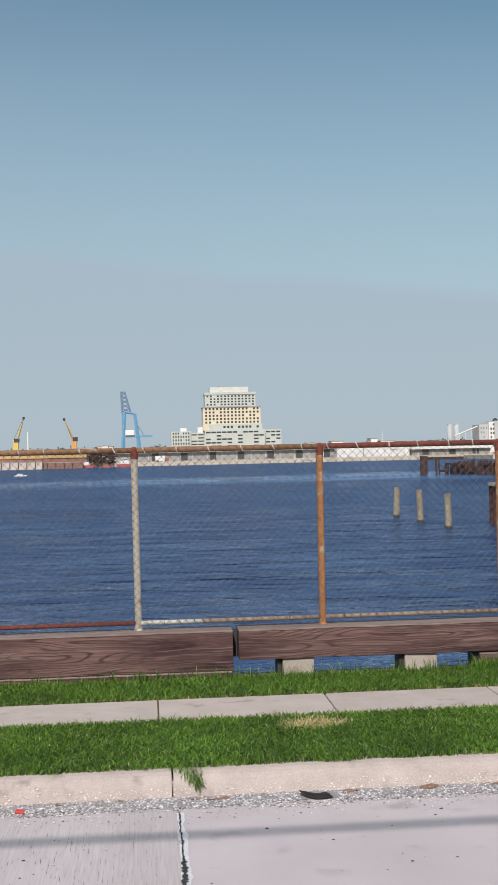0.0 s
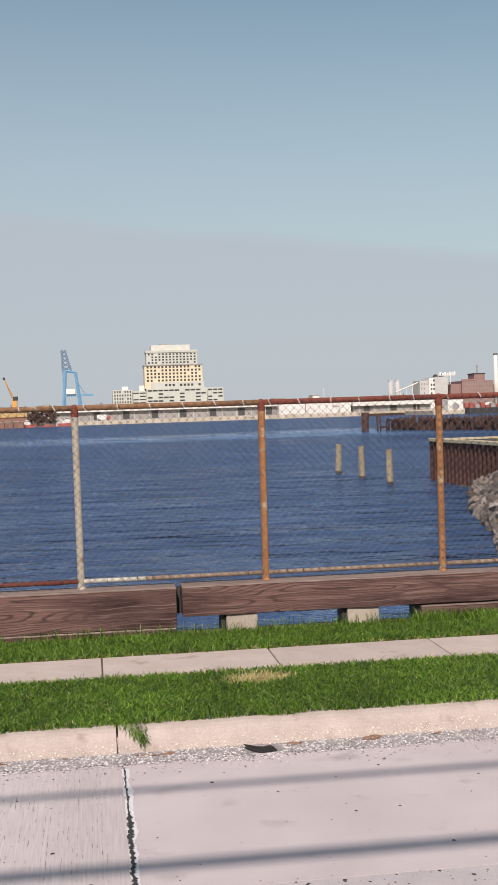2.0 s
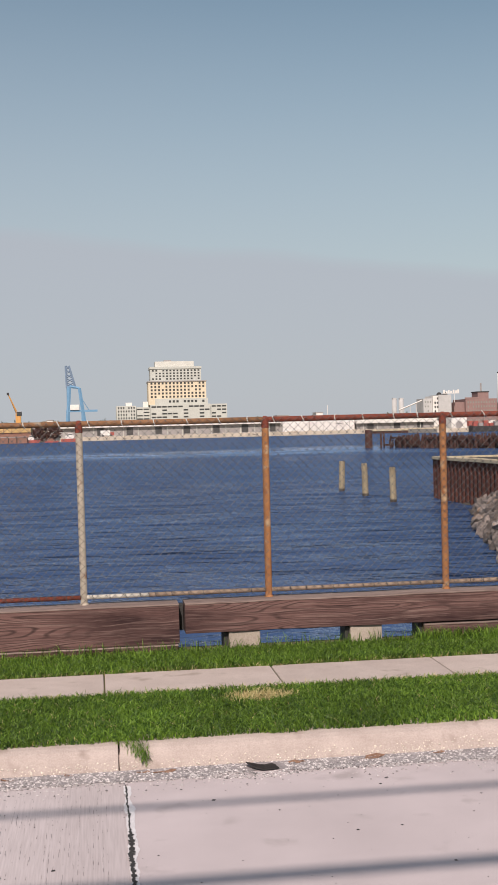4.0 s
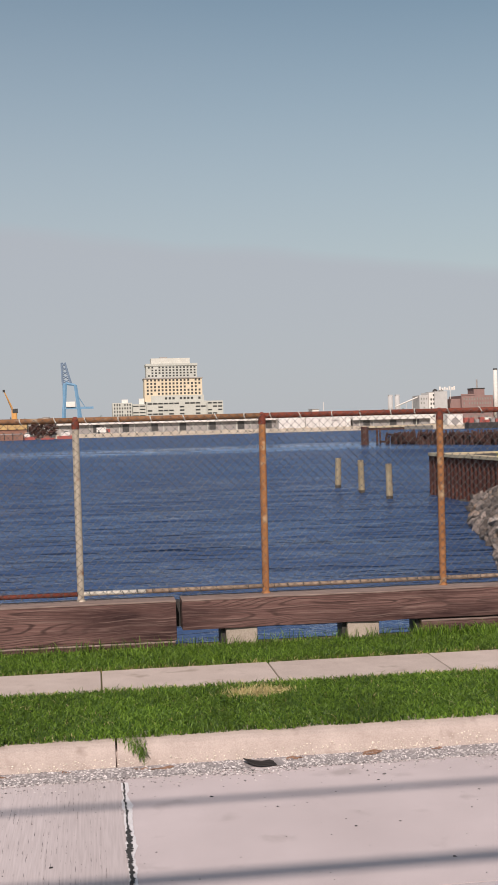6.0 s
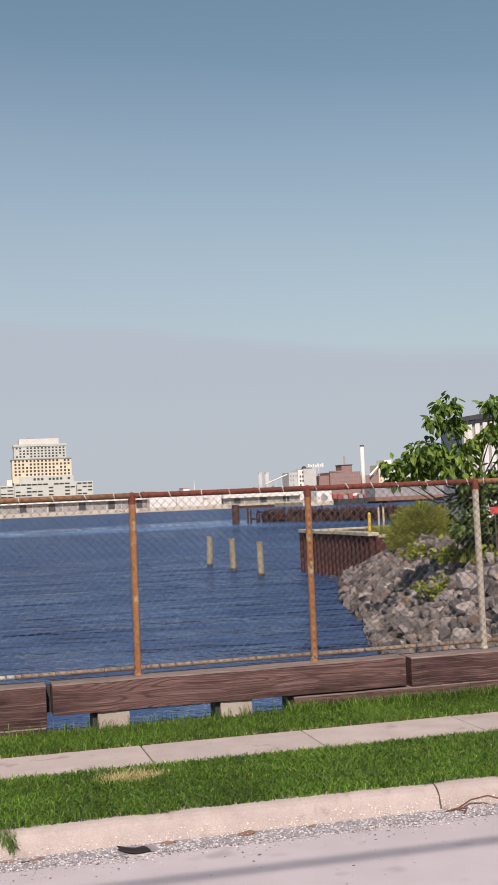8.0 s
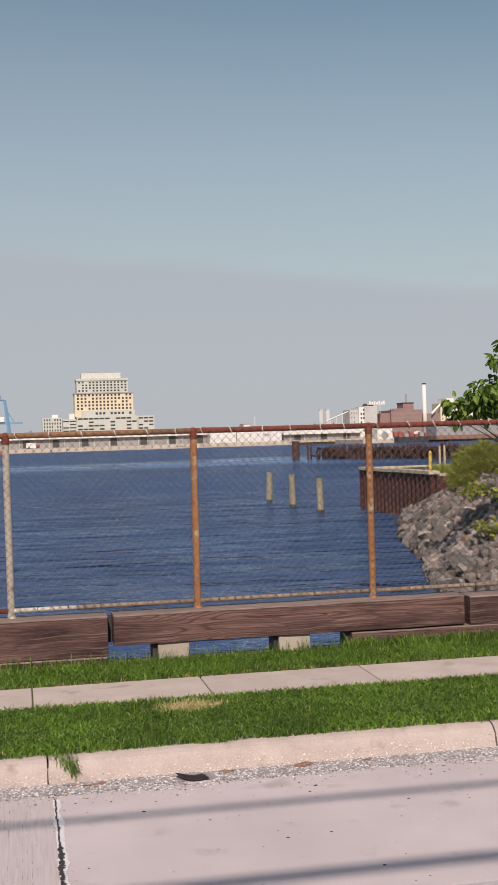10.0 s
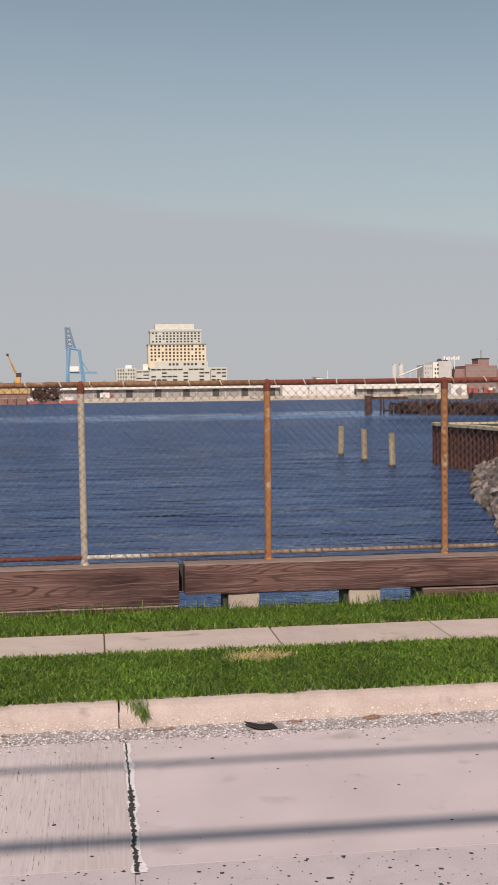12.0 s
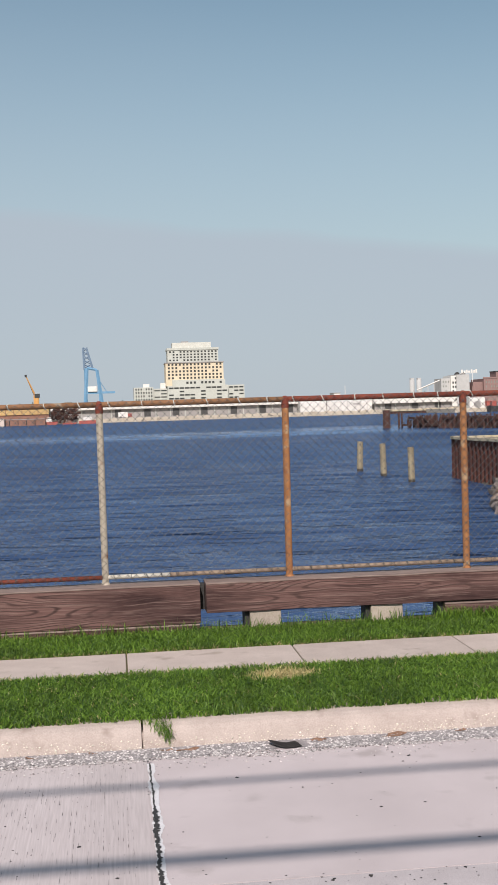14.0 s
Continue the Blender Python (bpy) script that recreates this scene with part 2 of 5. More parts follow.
def timber_surface(name):
    """Old sawn timber: long dark and silvery streaks, checks that open along the grain, ruddy stains."""
    m = bpy.data.materials.new(name)
    m.use_nodes = True
    n, l = m.node_tree.nodes, m.node_tree.links
    bsdf = n["Principled BSDF"]
    bsdf.inputs["Roughness"].default_value = 0.88
    tc = n.new("ShaderNodeTexCoord")
    info = n.new("ShaderNodeObjectInfo")
    rnd_off = n.new("ShaderNodeMath")
    rnd_off.operation = "MULTIPLY"
    rnd_off.inputs[1].default_value = 60
    l.new(info.outputs["Random"], rnd_off.inputs[0])
    warp = n.new("ShaderNodeTexNoise")
    warp.inputs["Scale"].default_value, warp.inputs["Detail"].default_value = 2.4, 2
    l.new(tc.outputs["Object"], warp.inputs["Vector"])
    bend = n.new("ShaderNodeVectorMath")
    bend.operation = "MULTIPLY_ADD"
    bend.inputs[1].default_value = (0.0, 0.06, 0.06)
    l.new(warp.outputs["Color"], bend.inputs[0])
    l.new(tc.outputs["Object"], bend.inputs[2])

    def streak(scale, stretch, detail):
        mp = n.new("ShaderNodeMapping")
        mp.inputs["Scale"].default_value = stretch
        l.new(bend.outputs[0], mp.inputs[0])
        l.new(rnd_off.outputs[0], mp.inputs["Location"])
        t = n.new("ShaderNodeTexNoise")
        t.inputs["Scale"].default_value, t.inputs["Detail"].default_value = scale, detail
        t.inputs["Roughness"].default_value = 0.65
        l.new(mp.outputs[0], t.inputs["Vector"])
        return t

    broad, grain, check, field = streak(1.6, (0.45, 1, 2.4), 5), streak(30, (0.05, 1, 2.2), 4), streak(7, (0.07, 0.5, 2.2), 3), streak(0.9, (0.28, 1, 3.2), 2)
    # growth rings met by the saw: contour lines of a slow field, drawn out along the beam
    turns = n.new("ShaderNodeMath")
    turns.operation = "MULTIPLY"
    turns.inputs[1].default_value = 250
    l.new(field.outputs["Fac"], turns.inputs[0])
    ring = n.new("ShaderNodeMath")
    ring.operation = "SINE"
    l.new(turns.outputs[0], ring.inputs[0])
    rings = n.new("ShaderNodeMapRange")
    rings.inputs["From Min"].default_value, rings.inputs["From Max"].default_value = 0.35, 1.0
    rings.inputs["To Max"].default_value = 0.78
    l.new(ring.outputs[0], rings.inputs["Value"])
    show = n.new("ShaderNodeMapRange")
    show.inputs["From Min"].default_value, show.inputs["From Max"].default_value = 0.38, 0.64
    l.new(broad.outputs["Fac"], show.inputs["Value"])
    ringmask = n.new("ShaderNodeMath")
    ringmask.operation = "MULTIPLY"
    l.new(rings.outputs[0], ringmask.inputs[0])
    l.new(show.outputs[0], ringmask.inputs[1])
    r1 = n.new("ShaderNodeMapRange")
    r1.inputs["From Min"].default_value, r1.inputs["From Max"].default_value = 0.36, 0.64
    l.new(broad.outputs["Fac"], r1.inputs["Value"])
    base = n.new("ShaderNodeMix")
    base.data_type = "RGBA"
    base.inputs[6].default_value, base.inputs[7].default_value = (0.032, 0.011, 0.010, 1), (0.155, 0.080, 0.068, 1)
    l.new(r1.outputs[0], base.inputs[0])
    r2 = n.new("ShaderNodeMapRange")
    r2.inputs["From Min"].default_value, r2.inputs["From Max"].default_value = 0.50, 0.70
    r2.inputs["To Max"].default_value = 0.45
    l.new(grain.outputs["Fac"], r2.inputs["Value"])
    pale = n.new("ShaderNodeMix")
    pale.data_type = "RGBA"
    pale.inputs[7].default_value = (0.33, 0.22, 0.185, 1)
    l.new(r2.outputs[0], pale.inputs[0])
    l.new(base.outputs[2], pale.inputs[6])
    lined = n.new("ShaderNodeMix")
    lined.data_type = "RGBA"
    lined.inputs[7].default_value = (0.026, 0.011, 0.009, 1)
    l.new(ringmask.outputs[0], lined.inputs[0])
    l.new(pale.outputs[2], lined.inputs[6])
    r3 = n.new("ShaderNodeMapRange")
    r3.inputs["From Min"].default_value, r3.inputs["From Max"].default_value = 0.27, 0.33
    r3.inputs["To Min"].default_value, r3.inputs["To Max"].default_value = 1.0, 0.0
    l.new(check.outputs["Fac"], r3.inputs["Value"])
    dark = n.new("ShaderNodeMix")
    dark.data_type = "RGBA"
    dark.inputs[7].default_value = (0.014, 0.008, 0.007, 1)
    l.new(r3.outputs[0], dark.inputs[0])
    l.new(lined.outputs[2], dark.inputs[6])
    l.new(dark.outputs[2], bsdf.inputs["Base Color"])
    b = n.new("ShaderNodeBump")
    b.inputs["Strength"].default_value, b.inputs["Distance"].default_value = 0.6, 0.012
    l.new(grain.outputs["Fac"], b.inputs["Height"])
    b2 = n.new("ShaderNodeBump")
    b2.invert = True
    b2.inputs["Strength"].default_value, b2.inputs["Distance"].default_value = 0.8, 0.012
    l.new(r3.outputs[0], b2.inputs["Height"])
    l.new(b.outputs[0], b2.inputs["Normal"])
    l.new(b2.outputs[0], bsdf.inputs["Normal"])
    return m


M_TIMBER = timber_surface("weathered_timber")
M_BLOCK = surface("concrete_block", (0.31, 0.25, 0.20), (0.50, 0.42, 0.345), 7, 90, 0.9, 0.4, spread=0.1)
M_GALV = surface("weathered_galvanised_post", (0.37, 0.31, 0.235), (0.58, 0.505, 0.41), 14, 120, 0.65, 0.2, metal=0.15,
                 stain=(0.26, 0.11, 0.045, 0.7, 0.62))
M_RUST = surface("rusty_post", (0.24, 0.09, 0.03), (0.45, 0.21, 0.085), 12, 110, 0.85, 0.35, metal=0.1,
                 stain=(0.46, 0.33, 0.20, 0.9, 0.56))
M_REDRUST = surface("dark_red_rust", (0.115, 0.022, 0.014), (0.26, 0.065, 0.035), 16, 120, 0.85, 0.35, metal=0.1)
M_RAIL = surface("brown_rust_rail", (0.17, 0.075, 0.030), (0.33, 0.17, 0.085), 12, 110, 0.8, 0.3, metal=0.1,
                 stain=(0.45, 0.38, 0.28, 0.6, 0.63))
M_WHITE = surface("white_chalky_rail", (0.42, 0.38, 0.31), (0.74, 0.70, 0.62), 9, 90, 0.75, 0.2)
M_TAN = surface("tan_weathered_rail", (0.20, 0.135, 0.09), (0.40, 0.30, 0.22), 12, 100, 0.8, 0.3)
M_WIRE = surface("fence_wire", (0.055, 0.055, 0.058), (0.15, 0.145, 0.14), 9, 60, 0.42, 0.0, metal=0.6)
M_TIE = surface("bright_wire", (0.55, 0.52, 0.46), (0.8, 0.77, 0.7), 30, 150, 0.45, 0.0, metal=0.3)
M_GRAVEL = surface("gutter_gravel", (0.24, 0.215, 0.21), (0.60, 0.555, 0.54), 30, 200, 0.9, 0.2, spread=0.65, island=True)
M_DEBRIS = surface("black_rubber", (0.009, 0.007, 0.007), (0.022, 0.016, 0.014), 18, 90, 0.75, 0.3)
M_LEAFLIT = surface("brown_leaf_litter", (0.15, 0.075, 0.045), (0.36, 0.21, 0.14), 20, 90, 0.9, 0.2, spread=0.3, island=True)
M_TAR = surface("tar_filler", (0.018, 0.016, 0.016), (0.06, 0.055, 0.05), 40, 160, 0.8, 0.4)
M_CHALK = surface("chalky_joint_edge", (0.60, 0.57, 0.57), (0.80, 0.77, 0.77), 14, 120, 0.9, 0.2)
M_GRASS = leaf_surface("grass_blades", (0.013, 0.055, 0.005), (0.20, 0.335, 0.034), 0.26)
M_STRAW = leaf_surface("straw_blades", (0.46, 0.36, 0.14), (0.72, 0.60, 0.32), 0.2)
M_WATER = water_surface("harbour_water")
M_ROCK = surface("grey_riprap", (0.085, 0.072, 0.066), (0.39, 0.34, 0.305), 3.0, 24, 0.9, 0.8, spread=0.65,
                 stain=(0.34, 0.225, 0.15, 0.7, 0.55), dist=0.03)
M_BANK = surface("bank_soil", (0.030, 0.025, 0.020), (0.085, 0.07, 0.055), 2, 18, 0.95, 0.6, dist=0.05)
M_SHEET = surface("rusted_sheet_piling", (0.034, 0.010, 0.007), (0.125, 0.040, 0.026), 2.5, 20, 0.9, 0.4, stretch=(1, 1, 0.4))
M_CAP = surface("pale_timber_cap", (0.40, 0.31, 0.19), (0.62, 0.52, 0.36), 4, 40, 0.85, 0.3)
M_PILE = surface("weathered_piling", (0.17, 0.13, 0.08), (0.40, 0.33, 0.215), 3.5, 30, 0.9, 0.4, stretch=(1, 1, 0.35))
M_PILEWET = surface("wet_piling_foot", (0.03, 0.022, 0.014), (0.09, 0.07, 0.05), 4, 30, 0.5, 0.3)
M_DARKPILE = surface("black_creosoted_timber", (0.018, 0.008, 0.006), (0.105, 0.045, 0.032), 1.2, 9, 0.9, 0.4, spread=0.3)
M_BARK = surface("tree_bark", (0.05, 0.04, 0.03), (0.13, 0.105, 0.08), 8, 50, 0.9, 0.4, stretch=(1, 1, 0.3))
M_LEAF = leaf_surface("broad_leaves", (0.045, 0.10, 0.012), (0.24, 0.33, 0.05), 0.35)
M_VINE = leaf_surface("dark_shrub_leaves", (0.022, 0.052, 0.009), (0.13, 0.18, 0.030), 0.25)
M_BUSH = leaf_surface("feathery_bush_leaves", (0.12, 0.14, 0.012), (0.40, 0.40, 0.05), 0.35)
M_WEED = leaf_surface("yellow_green_weeds", (0.13, 0.17, 0.012), (0.42, 0.42, 0.05), 0.35)

# ---- helpers for shapes ----
def thing(name, label, category, group="", kind="", at=(0, 0, 0)):
    ob = new(name)
    ob.location = at
    return tagged(ob, label, category, group, kind)


def mesh_of(name, bm, material, smooth=False):
    me = bpy.data.meshes.new(name)
    if smooth:
        for f in bm.faces:
            f.smooth = len(f.verts) <= 4
    bm.to_mesh(me)
    bm.free()
    me.materials.append(material)
    return me


def part(name, bm, material, parent=None, label="", smooth=False):
    ob = new(name, mesh_of(name, bm, material, smooth))
    if parent:
        ob.parent = parent
        ob.location = -parent.matrix_basis.translation
    return tagged(ob, label)


def setting(name, bm, material, label, category="", smooth=False, kind="structure"):
    return tagged(new(name, mesh_of(name, bm, material, smooth)), label, category, "", kind)


def box(bm, x0, x1, y0, y1, z0, z1, bevel=0.0):
    r = bmesh.ops.create_cube(bm, size=1.0)
    vs = r["verts"]
    bmesh.ops.transform(bm, matrix=Matrix.LocRotScale(((x0 + x1) / 2, (y0 + y1) / 2, (z0 + z1) / 2), None,
                                                      (x1 - x0, y1 - y0, z1 - z0)), verts=vs)
    if bevel:
        es = list({e for v in vs for e in v.link_edges})
        bmesh.ops.bevel(bm, geom=es, offset=bevel, segments=2, affect="EDGES", profile=0.5)
    return bm


def boxed(*a, **k):
    return box(bmesh.new(), *a, **k)


def tube(bm, p0, p1, r0, r1=None, n=8, caps=True):
    p0, p1 = Vector(p0), Vector(p1)
    r1 = r0 if r1 is None else r1
    q = (p1 - p0).to_track_quat("Z", "Y")
    rings = []
    for p, r in ((p0, r0), (p1, r1)):
        rings.append([bm.verts.new(p + q @ Vector((r * math.cos(2 * math.pi * i / n), r * math.sin(2 * math.pi * i / n), 0)))
                      for i in range(n)])
    for i in range(n):
        bm.faces.new((rings[0][i], rings[0][(i + 1) % n], rings[1][(i + 1) % n], rings[1][i]))
    if caps:
        bm.faces.new(rings[0][::-1])
        bm.faces.new(rings[1])
    return bm


def tubed(*a, **k):
    return tube(bmesh.new(), *a, **k)


def strand(bm, pts, r, n=5):
    """One unbroken bent wire or twig through the points."""
    pts = [Vector(p) for p in pts]
    rings = []
    for k, p in enumerate(pts):
        along = pts[min(k + 1, len(pts) - 1)] - pts[max(k - 1, 0)]
        q = along.to_track_quat("Z", "Y")
        rings.append([bm.verts.new(p + q @ Vector((r * math.cos(2 * math.pi * i / n), r * math.sin(2 * math.pi * i / n), 0))) for i in range(n)])
    for a, b in zip(rings, rings[1:]):
        shift = min(range(n), key=lambda o: sum((a[i].co - b[(i + o) % n].co).length for i in range(n)))
        for i in range(n):
            bm.faces.new((a[i], a[(i + 1) % n], b[(i + 1 + shift) % n], b[(i + shift) % n]))
    bm.faces.new(rings[0][::-1])
    bm.faces.new(rings[-1])
    return bm


def extrude_x(bm, profile, x0, x1):
    """A prism along x from a closed (y, z) profile."""
    a = [bm.verts.new((x0, y, z)) for y, z in profile]
    b = [bm.verts.new((x1, y, z)) for y, z in profile]
    k = len(profile)
    for i in range(k):
        bm.faces.new((a[i], a[(i + 1) % k], b[(i + 1) % k], b[i]))
    bm.faces.new(a[::-1])
    bm.faces.new(b)
    bmesh.ops.recalc_face_normals(bm, faces=bm.faces)
    return bm


def stuff_from(name, verts, faces, material, label, category, kind="stuff", smooth=False):
    me = bpy.data.meshes.new(name)
    me.from_pydata(verts, [], faces)
    me.materials.append(material)
    ob = new(name, me)
    return tagged(ob, label, category, "", kind)


WATER_Z = -1.4
SHORE_Y = 450.0
rnd = random.Random(5)

# ---- large structure: road, verge, water, far land ----
JOINT_X = 0.13
setting("ground", boxed(-4500, 4500, -4500, 3.0, -0.9, -0.02), M_BAND, "grey ground beyond the street", "ground")
road = setting("road", boxed(-160, 160, -6.0, 7.02, -0.3, -0.012), M_BAND, "worn pale concrete street with fine grit", "road")
X_SLABS = [-160, -4.4, JOINT_X, 4.7, 9.2, 160]
for x0, x1 in zip(X_SLABS, X_SLABS[1:]):
    part("slab", boxed(x0 + 0.012, x1 - 0.012, 4.94, 7.02, -0.2, 0.0), M_ROADBRUSH if x1 == JOINT_X else M_ROAD, road, "smooth pale concrete slab")
    part("slab", boxed(x0 + 0.012, x1 - 0.012, -6.0, 4.934, -0.2, -0.0006), M_BAND, road, "coarser speckled concrete slab")

# kerb in lengths, with a battered face and a rounded top edge
kerb_profile = [(7.0, -0.2), (7.0, 0.0), (7.022, 0.07), (7.036, 0.10), (7.058, 0.124), (7.088, 0.141), (7.125, 0.151), (7.24, 0.158), (7.24, -0.2)]
kerb = setting("kerb", boxed(-160, 160, 7.05, 7.2, -0.3, 0.09), M_KERB, "sandy concrete kerb with exposed pebbles", "kerb")
X_KERB = [-160, -6.0, -2.95, 0.10, 2.93, 5.9, 8.9, 160]
for x0, x1 in zip(X_KERB, X_KERB[1:]):
    part("kerbstone", extrude_x(bmesh.new(), kerb_profile, x0 + 0.006, x1 - 0.006), M_KERB, kerb)

# verge soil, one sheet from kerb to timber, falling to the quay edge
verge = setting("verge", extrude_x(bmesh.new(), [(7.2, -0.3), (7.2, 0.135), (7.4, 0.15), (8.4, 0.155), (9.0, 0.155), (9.5, 0.17), (10.02, 0.17), (10.05, -0.3)], -160, 160),
                M_SOIL, "dark soil with thatch under the grass", "verge")
pavement = setting("pavement", boxed(-160, 160, 8.36, 9.06, 0.0, 0.14), M_WALK, "narrow pale concrete sidewalk", "sidewalk")
X_WALK = [0.03 + 1.295 * k for k in range(-6, 10)]
for x0, x1 in zip(X_WALK, X_WALK[1:]):
    part("flag", boxed(x0 + 0.005, x1 - 0.005, 8.36, 9.06, 0.05, 0.17, bevel=0.008), M_WALK, pavement)
quay = setting("quay_wall", boxed(-160, 160, 9.98, 10.25, -3.0, 0.10), M_BLOCK, "concrete quay edge under the timbers", "quay")

wb = bmesh.new()
box(wb, -2600, 2600, 10.2, 4600, WATER_Z - 3, WATER_Z)
setting("water", wb, M_WATER, "choppy dark blue harbour water", "water")
fl = bmesh.new()
box(fl, -1500, 1700, SHORE_Y, 4500, -4.0, -0.6)
setting("far_shore", fl, surface("far_ground", (0.30, 0.25, 0.19), (0.45, 0.39, 0.31), 0.05, 0.6, 0.95, 0.0), "low sandy far shore", "shore")

# ---- fence ----
FENCE_Y, TOP_Z, LOW_Z, TIMBER_TOP = 10.0, 2.105, 0.635, 0.565
POSTS = [-6.5, -4.9, -3.3, -1.715, -0.118, 1.464, 3.045, 4.68, 6.3, 7.9, 9.5]
fence = thing("chain_link_fence", "rusty chain link fence standing on quayside timbers", "fence", at=(0, FENCE_Y, 0.5))


def fence_post(x, material, label, lean):
    bm = bmesh.new()
    tube(bm, (x, FENCE_Y, TIMBER_TOP - 0.005), (x + lean, FENCE_Y, TOP_Z - 0.02), 0.030, 0.030, 14, False)
    tube(bm, (x, FENCE_Y, TIMBER_TOP - 0.005), (x, FENCE_Y, TIMBER_TOP + 0.022), 0.040, 0.036, 12)
    p = part("post", bm, material, fence, label, True)
    cap = bmesh.new()
    tube(cap, (x + lean, FENCE_Y, TOP_Z - 0.075), (x + lean, FENCE_Y, TOP_Z + 0.012), 0.0325, 0.0325, 14)
    tube(cap, (x + lean, FENCE_Y, TOP_Z + 0.012), (x + lean, FENCE_Y, TOP_Z + 0.030), 0.030, 0.012, 12)
    c = new("post_cap", mesh_of("post_cap", cap, M_REDRUST))
    c.parent = p
    tagged(c, "dark red rusted rail cap")


for i, x in enumerate(POSTS):
    pale = i in (0, 2, 4, 7, 9)
    fence_post(x, M_GALV if pale else M_RUST, "pale weathered steel post" if pale else "orange rusted steel post", (0.004, -0.006, 0.005)[i % 3])

TOPS = {4: M_RAIL, 5: M_REDRUST, 6: M_REDRUST}
LOWS = {3: M_REDRUST, 4: M_WHITE, 5: M_TAN, 6: M_TAN, 7: M_RAIL}
for i, (x0, x1) in enumerate(zip(POSTS, POSTS[1:])):
    part("top_rail", tubed((x0, FENCE_Y, TOP_Z), (x1, FENCE_Y, TOP_Z), 0.024, None, 12), TOPS.get(i, M_RAIL), fence, "", True)
    if i == 4:
        xm = x0 + 0.55
        part("bottom_rail", tubed((x0, FENCE_Y, LOW_Z), (xm, FENCE_Y, LOW_Z), 0.019, None, 12), M_WHITE, fence, "white chalky length of rail", True)
        part("bottom_rail", tubed((xm, FENCE_Y, LOW_Z), (x1, FENCE_Y, LOW_Z), 0.019, None, 12), M_TAN, fence, "", True)
    else:
        part("bottom_rail", tubed((x0, FENCE_Y, LOW_Z), (x1, FENCE_Y, LOW_Z), 0.019, None, 12), LOWS.get(i, M_TAN), fence, "", True)


def round_wire(V, Fc, a, b, r):
    """A thin six-sided wire from a to b, appended to the lists."""
    a, b = Vector(a), Vector(b)
    q = (b - a).to_track_quat("Z", "Y")
    k = len(V)
    for p in (a, b):
        for j in range(6):
            V.append(tuple(p + q @ Vector((r * math.cos(j * math.pi / 3), r * math.sin(j * math.pi / 3), 0))))
    for j in range(6):
        Fc.append((k + j, k + (j + 1) % 6, k + 6 + (j + 1) % 6, k + 6 + j))


PITCH, MESH_Y, TIES = 0.0715, FENCE_Y - 0.036, {}
for i, (x0, x1) in enumerate(zip(POSTS, POSTS[1:])):
    V, Fc = [], []
    x = math.ceil(x0 / PITCH) * PITCH
    while x < x1:
        z, k = TIMBER_TOP + 0.015, round(2 * x / PITCH) % 2
        sag = 0.004 * math.sin(0.9 * x)
        while z < TOP_Z - 0.02:
            z2 = z + PITCH / 2
            a = x + (PITCH / 2 + 0.003 if k % 2 else -0.003)
            b = x + (-0.003 if k % 2 else PITCH / 2 + 0.003)
            y1, y2 = (MESH_Y + 0.003, MESH_Y - 0.003) if k % 2 else (MESH_Y - 0.003, MESH_Y + 0.003)
            round_wire(V, Fc, (a, y1, z + sag), (b, y2, z2 + sag), 0.0017)
            if -2.4 < x < 5.4:
                round_wire(V, Fc, (b - 0.0045, y2 - 0.001, z2 + sag), (b + 0.0045, y2 - 0.001, z2 + sag), 0.0019)
            z, k = z2, k + 1
        x += PITCH / 2
    me = bpy.data.meshes.new("wire_mesh")
    me.from_pydata(V, [], Fc)
    me.polygons.foreach_set("use_smooth", [True] * len(Fc))
    me.materials.append(M_WIRE)
    ob = new("wire_mesh", me)
    ob.parent = fence
    ob.location = -fence.location
    tagged(ob, "woven diamond wire mesh")
    # tie wires round the rails
    for rail_z, r, step in ((TOP_Z, 0.029, 0.245), (LOW_Z, 0.022, 0.12)):
        x = x0 + 0.08
        if rail_z not in TIES:
            pts = [(0.012 * math.cos(t * 1.3), r * math.cos(t), r * math.sin(t)) for t in [j * 1.05 for j in range(7)]]
            TIES[rail_z] = mesh_of("tie_wire", strand(bmesh.new(), pts, 0.005 if rail_z > 1 else 0.0035, 4), M_TIE if rail_z > 1 else M_WIRE)
        while x < x1 - 0.05:
            ob = new("tie_wire", TIES[rail_z])
            ob.parent = fence
            ob.location = Vector((x, FENCE_Y, rail_z)) - fence.location
            ob.rotation_euler = (rnd.uniform(-0.6, 0.6), 0, 0)
            x += step * rnd.uniform(0.8, 1.25)

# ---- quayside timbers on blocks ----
M_PALETOP = surface("pale_top_timber", (0.14, 0.09, 0.075), (0.36, 0.27, 0.23), 5, 60, 0.9, 0.4, stretch=(0.12, 1, 1), spread=0.12)


def timber(x0, x1, z0, z1, label):
    t = thing("timber", label, "timber", "quayside timbers", at=((x0 + x1) / 2, 9.96, z0))

    def beam(ya, yb, za, zb, bevel, name, material, note=""):
        bm = boxed(x0, x1, ya, yb, za, zb, bevel=bevel)
        bmesh.ops.subdivide_edges(bm, edges=[e for e in bm.edges if e.calc_length() > 1], cuts=60)
        for v in bm.verts:
            n = noise.noise(Vector((v.co.x * 2.3, v.co.y * 5, 3))) * 0.007 + noise.noise(Vector((v.co.x * 11, v.co.y * 5, 8))) * 0.0025
            v.co.y += n
            v.co.z += n * 0.8
        part(name, bm, material, t, note)

    beam(9.82, 10.10, z0, z1 - 0.009, 0.006, "beam", M_TIMBER)
    # thin paler grey-brown layer along the top of the beam
    beam(9.816, 10.104, z1 - 0.013, z1, 0.003, "weathered_top", M_PALETOP, "paler grey-brown upper face")


